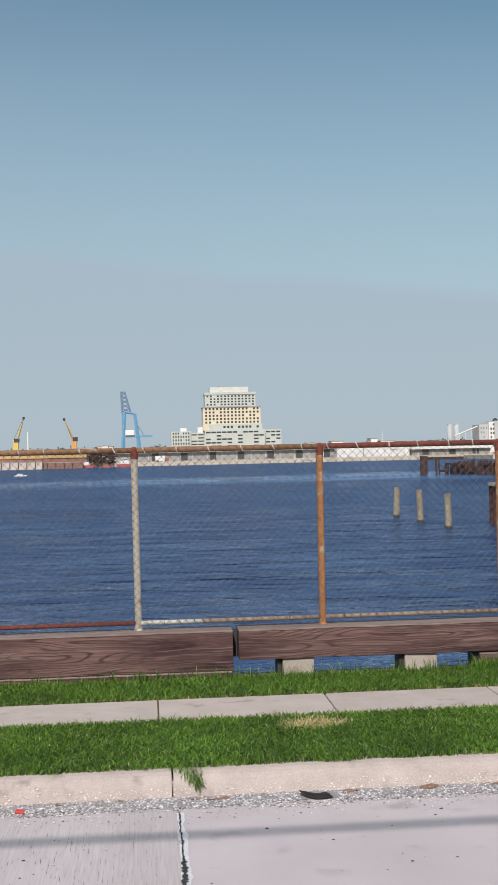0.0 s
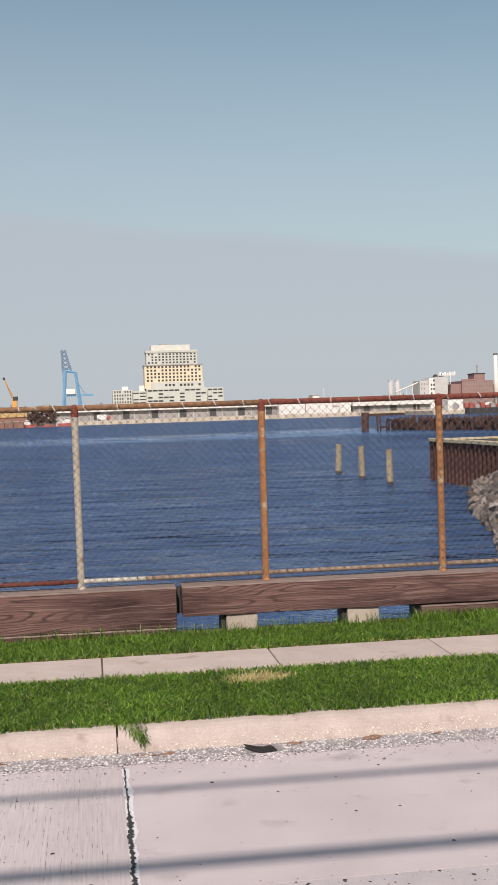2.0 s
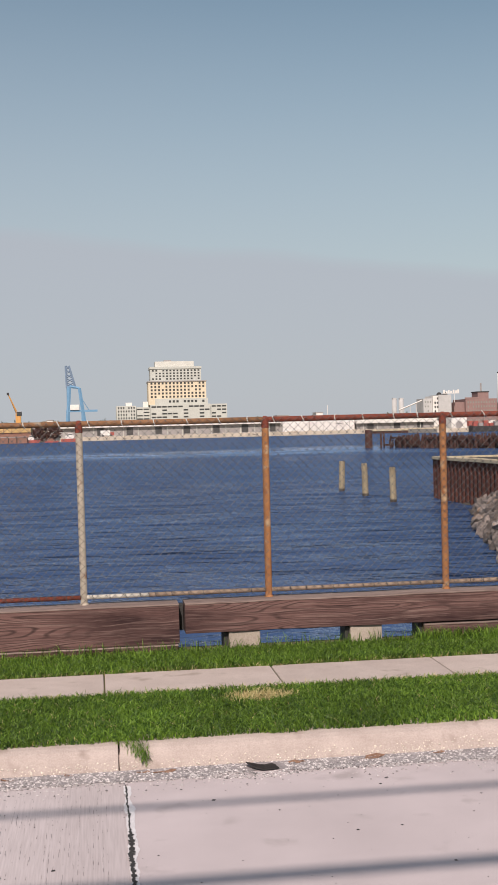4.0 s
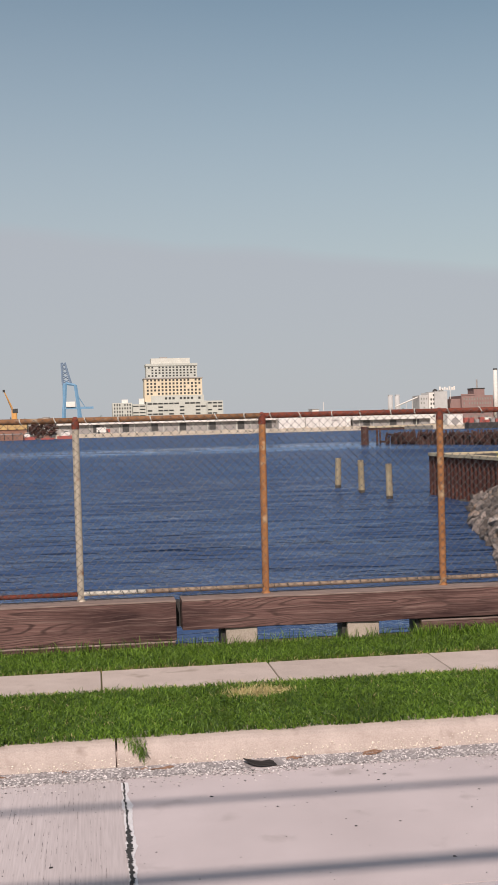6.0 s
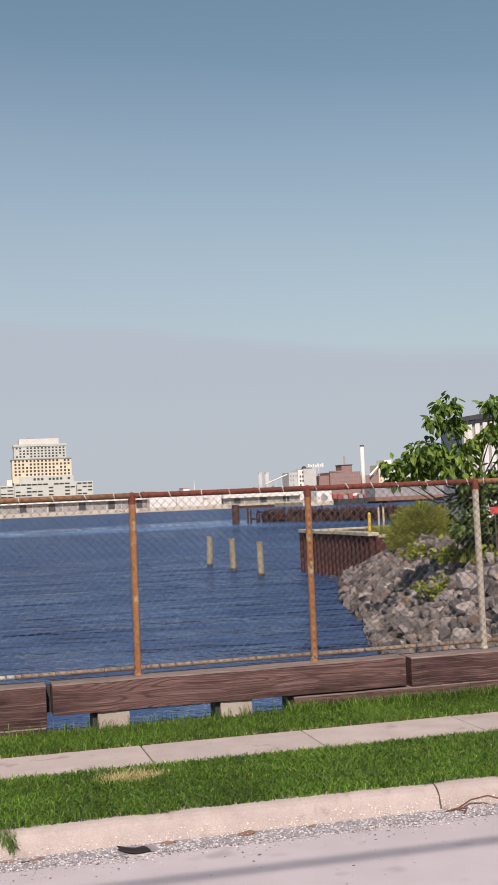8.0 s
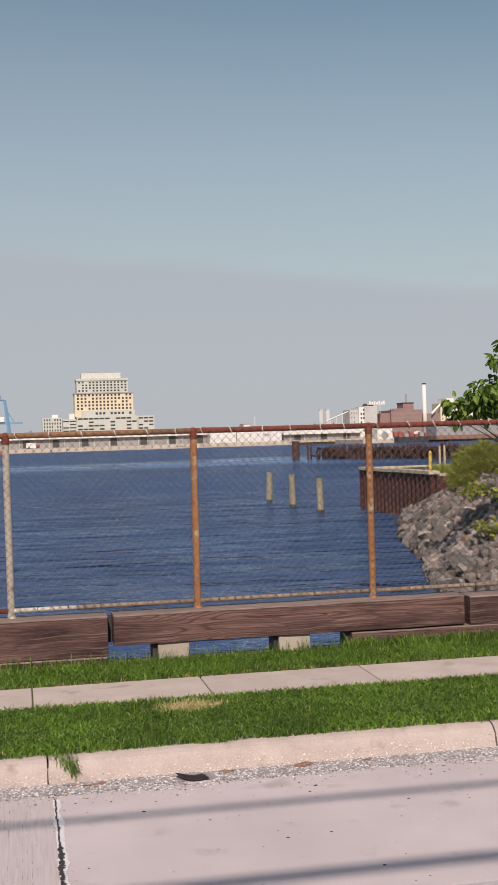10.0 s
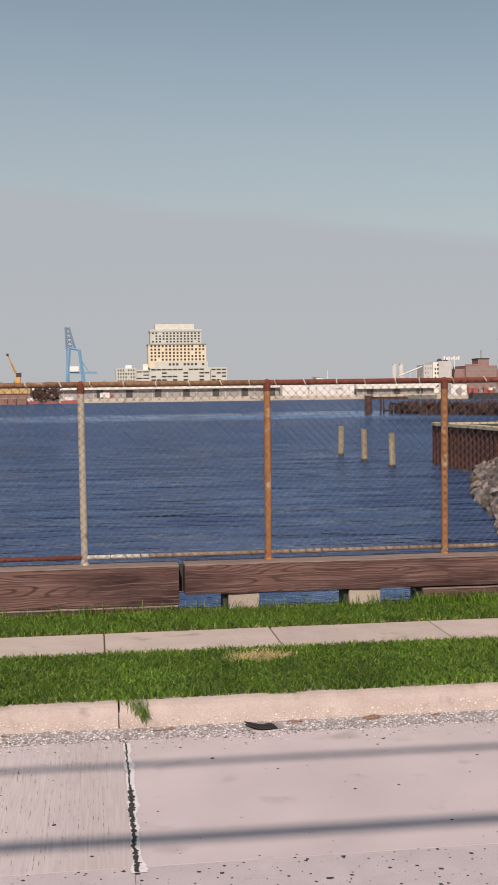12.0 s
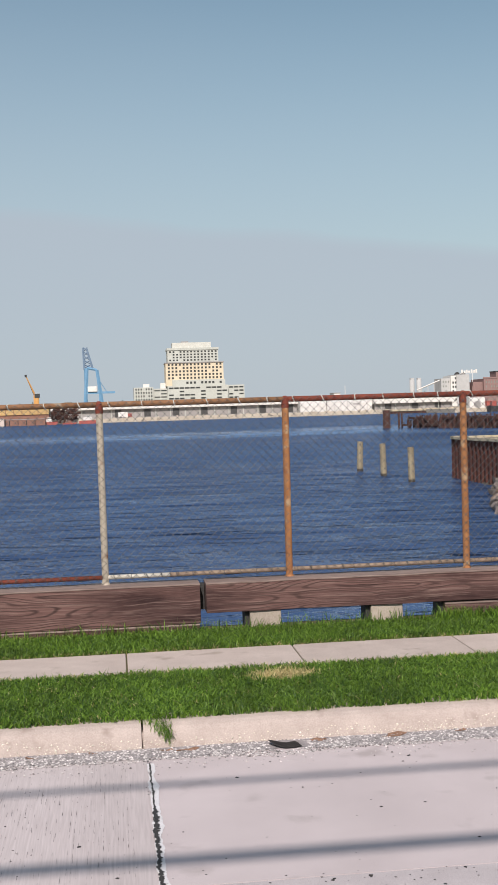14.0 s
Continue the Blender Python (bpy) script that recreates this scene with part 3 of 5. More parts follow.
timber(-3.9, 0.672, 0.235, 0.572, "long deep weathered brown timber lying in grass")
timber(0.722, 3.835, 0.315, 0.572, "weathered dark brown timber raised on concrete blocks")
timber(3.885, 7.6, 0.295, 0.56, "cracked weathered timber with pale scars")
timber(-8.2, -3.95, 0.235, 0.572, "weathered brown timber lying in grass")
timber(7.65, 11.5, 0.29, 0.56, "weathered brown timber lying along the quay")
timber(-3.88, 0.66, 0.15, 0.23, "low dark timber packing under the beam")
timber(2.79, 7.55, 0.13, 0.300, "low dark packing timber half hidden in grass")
# black blocks added so the gaps between timbers look deep in shade
for xg in (0.697, 3.86):
    tagged(new("splice_block", mesh_of("splice_block", boxed(xg - 0.021, xg + 0.021, 9.97, 10.08, 0.325, 0.545, bevel=0.004), M_TAR)),
           "black block added to make the timber gap dark", "block")
# added black strips: painted shade for the left ends of the supports
for x0 in (1.05, 2.10, 2.75):
    tagged(new("chock", mesh_of("chock", boxed(x0, x0 + 0.036, 9.88, 10.08, 0.10, 0.312, bevel=0.004), M_TAR)), "black strip standing in for the shaded left side", "chock", "chocks under the timbers")
for x0, x1 in ((1.09, 1.36), (2.14, 2.42), (8.0, 8.3), (9.6, 9.9)):
    tagged(new("support_block", mesh_of("support_block", boxed(x0, x1, 9.84, 10.1, 0.10, 0.312, bevel=0.01), M_BLOCK)),
           "sandy concrete block propping the timber", "block", "blocks under the timbers")

# ---- pilings in the water ----
def piling(x, y, top, r, lean):
    t = thing("mooring_piling", "weathered pale timber mooring piling standing in water", "piling", "row of pilings", at=(x, y, WATER_Z))
    part("shaft", tubed((x, y, WATER_Z + 0.12), (x + lean, y, top), r, r * 0.94, 12), M_PILE, t)
    part("foot", tubed((x, y, WATER_Z - 2), (x, y, WATER_Z + 0.125), r * 1.06, r * 1.03, 12), M_PILEWET, t, "dark wet foot")


piling(12.83, 60.4, 0.15, 0.165, 0.05)
piling(12.93, 55.4, 0.17, 0.155, -0.03)
piling(12.99, 50.3, 0.14, 0.15, -0.02)

# ---- overhead cables and their poles, which shade the street ----
def utility_pole(x, y):
    t = thing("utility_pole", "tall brown wooden utility pole carrying street cables", "utility pole", "street poles", at=(x, y, 0))
    part("pole", tubed((x, y, -0.4), (x, y, 9.6), 0.15, 0.10, 12), M_BARK, t)
    part("crossarm", boxed(x - 0.05, x + 0.05, y - 1.1, y + 1.1, 8.62, 8.74), M_BARK, t)
    part("cable_bracket", boxed(x - 0.04, x + 0.04, y - 0.2, y + 0.2, 7.55, 7.66), M_DARKPILE, t)


def cable(name, y, z, r, label):
    bm = bmesh.new()
    pts = [(x, y, z + 0.9 * ((x - 1) / 25) ** 2 - 0.02) for x in [-24 + 2.5 * k for k in range(21)]]
    strand(bm, pts, r, 8)
    tagged(new(name, mesh_of(name, bm, M_DARKPILE)), label, "cable", "street cables")


CABLE_Y, SLANT = -3.1, -SUN_DIR.y / SUN_DIR.z
utility_pole(-24, CABLE_Y)
utility_pole(26, CABLE_Y)
cable("power_cable", CABLE_Y, (6.33 - CABLE_Y) / SLANT, 0.027, "black overhead power cable strung between street poles")
cable("telephone_cable", CABLE_Y, (5.25 - CABLE_Y) / SLANT, 0.041, "thick black telephone cable strung between street poles")


# ---- grass, weeds, gravel and litter ----
def blades(name, xy, z, height, width, lean, material, label, category="grass", seed=1, droop=0.35, up=None):
    """Thin bent blades, one small mesh island each."""
    g = np.random.default_rng(seed)
    n = len(xy)
    ang = g.uniform(0, 2 * np.pi, n)
    h = g.uniform(height[0], height[1], n)
    w = g.uniform(width[0], width[1], n) / 2
    ln = g.uniform(0, lean, n) * h
    face = g.uniform(0, 2 * np.pi, n)
    base = np.column_stack([xy, np.full(n, z) if np.isscalar(z) else z])
    d = np.column_stack([np.cos(ang), np.sin(ang), np.zeros(n)])
    s = np.column_stack([np.cos(face), np.sin(face), np.zeros(n)]) * w[:, None]
    mid = base + d * (ln * 0.4)[:, None]
    mid[:, 2] += h * 0.6
    tip = base + d * ln[:, None]
    tip[:, 2] += h * (1 - droop * g.uniform(0, 1, n))
    V = np.stack([base - s, base + s, mid + s * 0.8, mid - s * 0.8, tip], 1).reshape(-1, 3)
    k = np.arange(n) * 5
    faces = [(a, a + 1, a + 2, a + 3) for a in k.tolist()] + [(a + 3, a + 2, a + 4) for a in k.tolist()]
    return stuff_from(name, V.tolist(), faces, material, label, category)


def lawn(y0, y1, seed):
    g = np.random.default_rng(seed)
    near = int((y1 - y0) * 7.0 * 13000)
    far = int((y1 - y0) * 11.0 * 2500)
    x = np.concatenate([g.uniform(-1.7, 5.3, near), g.uniform(-7, -1.7, far // 2), g.uniform(5.3, 11, far // 2)])
    y = g.uniform(y0, y1, len(x))
    # uneven edges
    keep = np.array([(b - y0 > 0.035 * (noise.noise(Vector((a * 4, 0, seed))) + 0.6)) and
                     (y1 - b > 0.035 * (noise.noise(Vector((a * 4, 9, seed))) + 0.6)) for a, b in zip(x, y)])
    dry = ((x - 1.11) / 0.25) ** 2 + ((y - 8.07) / 0.15) ** 2 + g.normal(0, 0.5, len(x)) < 0.9
    edge = np.minimum(y - y0, y1 - y)
    straw = keep & (dry | (g.uniform(0, 1, len(x)) < np.where((edge < 0.07) & (y > 8.2), 0.34, 0.015)))
    return np.column_stack([x, y])[keep & ~straw], np.column_stack([x, y])[straw]


ga, sa = lawn(7.095, 8.385, 3)
gb, sb = lawn(9.03, 9.84, 4)
blades("grass", ga, 0.151, (0.020, 0.062), (0.004, 0.010), 1.7, M_GRASS, "lush green mown grass on the verge", seed=11, droop=0.6)
blades("grass", gb, 0.158, (0.025, 0.075), (0.004, 0.009), 1.5, M_GRASS, "lush green grass beside the timbers", seed=12, droop=0.6)
blades("dry_grass", np.concatenate([sa, sb]), 0.15, (0.02, 0.06), (0.003, 0.007), 1.5, M_STRAW, "dry straw-coloured grass patch and edges", seed=13)
g = np.random.default_rng(21)
tall = np.column_stack([g.uniform(-2, 5.3, 900), g.normal(9.78, 0.035, 900)])
blades("grass", tall, 0.16, (0.08, 0.17), (0.004, 0.007), 0.7, M_GRASS, "taller grass tufts against the timbers", seed=14)
right = np.column_stack([g.uniform(2.7, 5.3, 2600), g.normal(9.74, 0.06, 2600)])
blades("grass", right, 0.17, (0.05, 0.14), (0.004, 0.008), 1.1, M_GRASS, "tall grass growing up against the timber", seed=15)

# a weed hanging out of the kerb joint
V, Fc = [], []
for k in range(620):
    u = g.uniform(0, 1) ** 0.8
    x = 0.15 + 0.11 * u + g.normal(0, 0.055 * (1.15 - u))
    y = 7.13 - 0.125 * u + g.normal(0, 0.012)
    z = 0.185 - 0.115 * u ** 1.6 + g.normal(0, 0.012)
    L, w, b = g.uniform(0.015, 0.05), g.uniform(0.0015, 0.0035), g.uniform(0, 6.28)
    p = Vector((x, min(y, 7.10) if z < 0.15 else y, z))
    d = Vector((0.7 * math.cos(b) + 0.25, 0.5 * math.sin(b) - 0.45, g.uniform(-0.75, 0.45))) * L
    s = d.cross(Vector((0.2, 0.3, 1))).normalized() * w
    k0 = len(V)
    V += [tuple(p), tuple(p + d * 0.5 + s), tuple(p + d + Vector((0, 0, -0.3 * L))), tuple(p + d * 0.5 - s)]
    Fc.append((k0, k0 + 1, k0 + 2, k0 + 3))
stuff_from("kerb_weed", V, Fc, M_GRASS, "green weed hanging from the kerb joint", "weed")


def pebbles(name, centres, sizes, material, label, category, flat=0.6, seed=2):
    g = np.random.default_rng(seed)
    n = len(centres)
    octa = np.array([(1, 0, 0), (0, 1, 0), (-1, 0, 0), (0, -1, 0), (0, 0, 1), (0, 0, -1)], float)
    jit = octa[None] * g.uniform(0.65, 1.25, (n, 6, 1))
    ang = g.uniform(0, 6.28, n)
    c, s = np.cos(ang)[:, None], np.sin(ang)[:, None]
    P = np.stack([jit[..., 0] * c - jit[..., 1] * s, jit[..., 0] * s + jit[..., 1] * c, jit[..., 2] * flat], -1)
    V = (P * sizes[:, None, None] + centres[:, None, :]).reshape(-1, 3)
    tri = [(0, 1, 4), (1, 2, 4), (2, 3, 4), (3, 0, 4), (1, 0, 5), (2, 1, 5), (3, 2, 5), (0, 3, 5)]
    faces = [(6 * i + a, 6 * i + b, 6 * i + d) for i in range(n) for a, b, d in tri]
    return stuff_from(name, V.tolist(), faces, material, label, category)


# drifted silt under the gravel, with a ragged edge
V, Fc = [], []
for k in range(640):
    x = -9 + 0.032 * k
    e = 6.825 + 0.05 * noise.noise(Vector((x * 1.7, 0, 4))) + 0.035 * noise.noise(Vector((x * 9, 0, 4)))
    V += [(x, e, 0.0035), (x, 7.0, 0.010)]
    if k:
        Fc.append((2 * k - 2, 2 * k, 2 * k + 1, 2 * k - 1))
M_SILT = surface("gutter_silt", (0.20, 0.175, 0.175), (0.40, 0.36, 0.355), 14, 170, 0.95, 0.6, dist=0.008)
ob = stuff_from("gutter_silt", V, Fc, M_SILT, "grey silt and grit in the gutter", "", kind="")
ob.parent = road
n = 17000
x = g.uniform(-2.2, 4.6, n)
wid = np.array([0.225 + 0.07 * noise.noise(Vector((a * 1.7, 0, 4))) for a in x])
y = 7.0 - np.where(g.uniform(0, 1, n) < 0.8, g.uniform(0, 1.05, n), np.abs(g.normal(0, 0.9, n))) * wid
ok = y > 6.55
sz = 0.0025 + 0.0085 * g.uniform(0, 1, n) ** 2
ok = ok & (((x - 0.97) / 0.125) ** 2 + ((y - 6.90) / 0.085) ** 2 > 1)      # none on the rubber scrap
pebbles("gravel", np.column_stack([x, y, sz * 0.3 + np.clip((y - 6.76) * 0.030, 0, 0.008)])[ok], sz[ok], M_GRAVEL, "grey grit and gravel drifted along the gutter", "gravel")
n = 1700
t = g.uniform(0, 1, n) ** 1.3
x = g.uniform(-1.6, 4.4, n)
t *= np.array([0.55 + 0.75 * abs(noise.noise(Vector((a * 1.9, 3, 1)))) for a in x])
M_PALE = surface("pale_pebbles", (0.52, 0.45, 0.37), (0.76, 0.69, 0.60), 40, 160, 0.8, 0.0, spread=0.25, island=True)
pebbles("kerb_pebbles", np.column_stack([x, 7.0 + 0.035 * t, 0.105 * t]), 0.0025 + 0.008 * g.uniform(0, 1, n) ** 2.5, M_PALE,
        "pale pebbles exposed in the kerb face", "pebbles", 0.9)
n = 520
x, y = g.uniform(-1.2, 3.6, n), g.uniform(4.2, 6.7, n)
dense = (y < 4.93) | (g.uniform(0, 1, n) < 0.5)
sz = np.where(g.uniform(0, 1, n) < 0.12, g.uniform(0.009, 0.016, n), g.uniform(0.002, 0.007, n))
pebbles("street_grit", np.column_stack([x, y, sz * 0.1])[dense], sz[dense], M_TAR, "black flakes and crumbs scattered on the street", "grit", 0.25)
n = 900
x, y = g.uniform(-0.4, 4.4, n), g.uniform(4.2, 4.93, n)
pebbles("street_grit", np.column_stack([x, y, np.full(n, 0.0)]), 0.002 + 0.011 * g.uniform(0, 1, n) ** 2.5, M_TAR, "dark grit on the coarse street strip", "grit", 0.3)

# tar-filled slab joint with chalky edges
V, Fc, V2, F2 = [], [], [], []
for k in range(186):
    y = 6.72 - k * 0.01
    c = JOINT_X + 0.012 * noise.noise(Vector((0, y * 3, 1))) + 0.008 * noise.noise(Vector((0, y * 17, 2)))
    w1 = 0.0035 + 0.009 * abs(noise.noise(Vector((3, y * 7, 0)))) + (0.006 if y < 5.9 else 0)
    w2 = (0.022 + 0.020 * noise.noise(Vector((9, y * 5, 0)))) * rnd.uniform(0.9, 1.1)
    V += [(c - w1 * rnd.uniform(0.25, 1.6), y, 0.007), (c + w1 * rnd.uniform(0.25, 1.6), y, 0.007)]
    V2 += [(c - w2 * 0.7, y, 0.003), (c + w2 * 1.3, y, 0.003)]
    if k:
        Fc.append((2 * k - 2, 2 * k - 1, 2 * k + 1, 2 * k))
        F2.append((2 * k - 2, 2 * k - 1, 2 * k + 1, 2 * k))
for nm, vv, ff, mt, lb in (("joint_filler", V, Fc, M_TAR, "cracked black tar in the slab joint"), ("joint_edge", V2, F2, M_CHALK, "chalky white edges along the joint")):
    ob = stuff_from(nm, vv, ff, mt, lb, "", kind="")
    ob.parent = road

# broom marks: short dark scores along the grain of the slab
V, Fc = [], []
for k in range(520):
    x = -1.3 + 0.0235 * rnd.randrange(57) + rnd.uniform(-0.002, 0.002)
    y, L, w = rnd.uniform(4.96, 6.68), rnd.uniform(0.01, 0.07) , rnd.uniform(0.0003, 0.0009)
    k0 = len(V)
    V += [(x - w, y, 0.002), (x + w, y, 0.002), (x + w * 0.6, y + L, 0.002), (x - w * 0.6, y + L, 0.002)]
    Fc.append((k0, k0 + 1, k0 + 2, k0 + 3))
ob = stuff_from("broom_marks", V, Fc, surface("dirt_in_scores", (0.10, 0.085, 0.08), (0.22, 0.19, 0.18), 30, 120, 0.9, 0.0), "short dark broom marks in concrete", "", kind="stuff")
ob.parent = road

# litter in the gutter
def scrap(name, x, y, size, material, label, category, seed, lift=0.02, z=0.004, aspect=0.55, turn=0.0):
    r2 = random.Random(seed)
    bm = bmesh.new()
    rim, top = [], []
    for k in range(11):
        a = 2 * math.pi * k / 11
        r = size * r2.uniform(0.38, 1.0)
        px, py = r * math.cos(a), r * math.sin(a) * aspect
        qx, qy = px * math.cos(turn) - py * math.sin(turn), px * math.sin(turn) + py * math.cos(turn)
        zz = z + lift * max(0, math.sin(a * 1.5 + seed)) * r2.uniform(0.5, 1)
        rim.append(bm.verts.new((x + qx, y + qy, zz)))
        top.append(bm.verts.new((x + qx * 0.97, y + qy * 0.97, zz + 0.004)))
    c0, c1 = bm.verts.new((x, y, z)), bm.verts.new((x, y, z + 0.006))
    for k in range(11):
        j = (k + 1) % 11
        bm.faces.new((rim[k], rim[j], top[j], top[k]))
        bm.faces.new((top[k], top[j], c1))
        bm.faces.new((rim[j], rim[k], c0))
    bmesh.ops.recalc_face_normals(bm, faces=bm.faces)
    return tagged(new(name, mesh_of(name, bm, material)), label, category)


scrap("rubber_scrap", 0.965, 6.90, 0.125, M_DEBRIS, "torn black rubber scrap lying in the gutter", "litter", 3, 0.034, z=0.010, aspect=0.72, turn=-0.15)
for k, (x, y, s) in enumerate(((0.35, 6.93, 0.09), (0.24, 6.95, 0.06), (-0.55, 6.95, 0.05), (-0.2, 6.97, 0.05), (1.16, 6.96, 0.08), (1.62, 6.965, 0.13), (2.05, 6.97, 0.05))):
    scrap("leaf_litter", x, y, s, M_LEAFLIT, "brown drift of dead leaves in gutter", "leaf litter", 20 + k, 0.015, aspect=0.35)
can = thing("crushed_can", "crushed red drink can lying in the gutter", "can", at=(-0.78, 6.84, 0))
part("can_body", tubed((-0.81, 6.85, 0.016), (-0.755, 6.835, 0.014), 0.015, 0.012, 10), surface("red_can_paint", (0.42, 0.03, 0.03), (0.62, 0.07, 0.06), 20, 90, 0.35, 0.1), can)
part("can_end", tubed((-0.755, 6.835, 0.014), (-0.75, 6.834, 0.014), 0.0115, 0.010, 10), M_TIE, can, "bare metal can end")
tw = bmesh.new()
strand(tw, [(2.93, 6.93, 0.015), (3.03, 6.96, 0.02), (3.12, 6.97, 0.06), (3.22, 6.93, 0.085), (3.34, 6.88, 0.05), (3.42, 6.84, 0.01)], 0.005, 6)
strand(tw, [(2.99, 6.945, 0.02), (3.06, 6.90, 0.03), (3.02, 6.86, 0.012)], 0.006, 6)
tagged(new("twig", mesh_of("twig", tw, surface("twig_bark", (0.10, 0.035, 0.022), (0.22, 0.09, 0.06), 30, 120, 0.9, 0.2))), "curved reddish twig lying against the kerb", "twig")

# ---- rocky bank ----
BANK = [(10.2, 4.4), (12.5, 5.5), (17.0, 6.9), (22.4, 8.35), (25.3, 9.0), (29.3, 10.3), (33.2, 11.2), (37.8, 12.5), (45.5, 15.2), (52.0, 15.6)]


def waterline(y):
    return float(np.interp(y, [a for a, b in BANK], [b for a, b in BANK]))


def bank_z(d, y):
    rise = -1.42 + 0.57 * d if d > 0 else -1.42 + 0.5 * d
    top = 0.32 + 0.05 * math.sin(y * 0.6)
    return min(rise, top + 0.02 * max(0, d - 3))


bm = bmesh.new()
ds = [-3, -1.5, -0.6, 0, 0.5, 1, 1.5, 2, 2.5, 3, 3.6, 4.5, 7, 14, 30, 75]
ys = [10.26 + 0.95 * k for k in range(45)]
grid = [[bm.verts.new((waterline(y) + d, y, bank_z(d, y) + (0.09 * noise.noise(Vector((d * 1.7, y * 1.3, 0))) if d < 20 else 0))) for d in ds] for y in ys]
for r0, r1 in zip(grid, grid[1:]):
    for k in range(len(ds) - 1):
        bm.faces.new((r0[k], r0[k + 1], r1[k + 1], r1[k]))
bank = setting("bank", bm, M_BANK, "dark soil of the rocky shore bank", "bank", True)
setting("yard_ground", boxed(26.0, 80, 51.0, 62, -3, 0.35), M_BANK, "bare yard ground behind the bulkhead", "ground")

ROCKS = []
for k in range(12):
    r2 = random.Random(100 + k)
    bm = bmesh.new()
    for _ in range(17):
        u = Vector((r2.gauss(0, 1), r2.gauss(0, 1), r2.gauss(0, 1))).normalized()
        big = max(abs(u.x), abs(u.y), abs(u.z))
        bm.verts.new(u * r2.uniform(0.80, 1.0) / big ** 0.55)
    hull = bmesh.ops.convex_hull(bm, input=bm.verts)
    bmesh.ops.delete(bm, geom=[e for e in hull["geom_interior"] if e.is_valid], context="VERTS")
    bmesh.ops.bevel(bm, geom=bm.edges[:], offset=0.035, segments=1, affect="EDGES")
    bmesh.ops.recalc_face_normals(bm, faces=bm.faces)
    bmesh.ops.scale(bm, vec=(r2.uniform(1.0, 1.5), r2.uniform(0.75, 1.05), r2.uniform(0.5, 0.85)), verts=bm.verts)
    ROCKS.append(mesh_of("rock", bm, M_ROCK))

# darker, smoother rock material for one diagonal strip of the bank
M_ROCKDARK = surface("dark_riprap", (0.022, 0.022, 0.024), (0.075, 0.073, 0.075), 2.4, 22, 0.6, 0.5, spread=0.3, dist=0.03)
DARKROCKS = []
for me in ROCKS[:5]:
    dk = me.copy()
    dk.materials.clear()
    dk.materials.append(M_ROCKDARK)
    DARKROCKS.append(dk)

places = []
tries = 0
while len(places) < 300 and tries < 20000:
    tries += 1
    y = 18.0 + 14 * rnd.random()
    d = rnd.uniform(0.10, 3.1)
    s = rnd.uniform(0.11, 0.20) * (1.5 if rnd.random() < 0.14 else 1.0)
    x = waterline(y) + d
    if x > 0.56 * y + 0.8 or any((x - a) ** 2 + (y - b) ** 2 < (0.72 * (s + c)) ** 2 for a, b, c in places):
        continue
    places.append((x, y, s))
for x, y, s in places:
    # rocks on the diagonal strip take the darker copy
    blackish = abs((x - 11.0) * 0.743 - (y - 28.6) * 0.669) < 0.42 and 10.4 < x < 15.5
    ob = new("rock", rnd.choice(DARKROCKS if blackish else ROCKS))
    ob.parent = bank
    ob.location = (x, y, bank_z(x - waterline(y), y) + s * rnd.uniform(0.35, 0.95))
    ob.rotation_euler = (rnd.uniform(-0.8, 0.8), rnd.uniform(-0.8, 0.8), rnd.uniform(0, 6.3))
    ob.scale = (s, s, s)
V, Fc = [], []
for k in range(2600):
    y = 11.0 + 35 * rnd.random() ** 0.8
    x = waterline(y) + rnd.uniform(0.05, 3.1)
    s = (rnd.uniform(0.05, 0.12) if k < 1300 else rnd.uniform(0.11, 0.21)) * (1.35 if y > 30 else 1.0)
    me = rnd.choice(ROCKS)
    m = Matrix.LocRotScale((x, y, bank_z(x - waterline(y), y) + s * 0.3), Euler((rnd.uniform(0, 6), rnd.uniform(0, 6), 0)), (s, s, s))
    k0 = len(V)
    V += [tuple(m @ v.co) for v in me.vertices]
    Fc += [tuple(k0 + i for i in p.vertices) for p in me.polygons]
ob = stuff_from("rubble", V, Fc, surface("small_rubble", (0.055, 0.044, 0.038), (0.235, 0.195, 0.17), 3, 24, 0.9, 0.8, spread=0.55, stain=(0.28, 0.17, 0.10, 0.5, 0.58), island=True),
                "grey broken rock rubble on the bank", "rubble")

# ---- steel bulkhead with pale cap ----
wallb = setting("bulkhead", boxed(15.62, 16.0, 42.6, 52.0, -3, 0.36), M_SHEET, "rusted dark brown sheet pile bulkhead", "bulkhead")
prof = [(0, 0.0), (0.12, 0.0), (0.20, 0.26), (0.40, 0.26), (0.48, 0.0), (0.52, 0.0)]
bm = bmesh.new()
a = [bm.verts.new((px, py, -2.6)) for py, px in prof]
b = [bm.verts.new((px, py, 0.40)) for py, px in prof]
c = [bm.verts.new((px + 0.02, py, -2.6)) for py, px in prof]
d = [bm.verts.new((px + 0.02, py, 0.40)) for py, px in prof]
for k in range(len(prof) - 1):
    bm.faces.new((a[k], b[k], b[k + 1], a[k + 1]))
    bm.faces.new((c[k], c[k + 1], d[k + 1], d[k]))
    bm.faces.new((b[k], d[k], d[k + 1], b[k + 1]))
sheet = mesh_of("sheet_pile", bm, M_SHEET)
for k in range(18):
    ob = new("sheet_pile", sheet)
    ob.parent = wallb
    ob.location = (15.36, 42.6 + 0.52 * k, 0)
for k in range(14):
    ob = new("sheet_pile", sheet)
    ob.parent = wallb
    ob.location = (15.40 + 0.52 * k, 52.26, 0)
    ob.rotation_euler = (0, 0, -math.pi / 2)
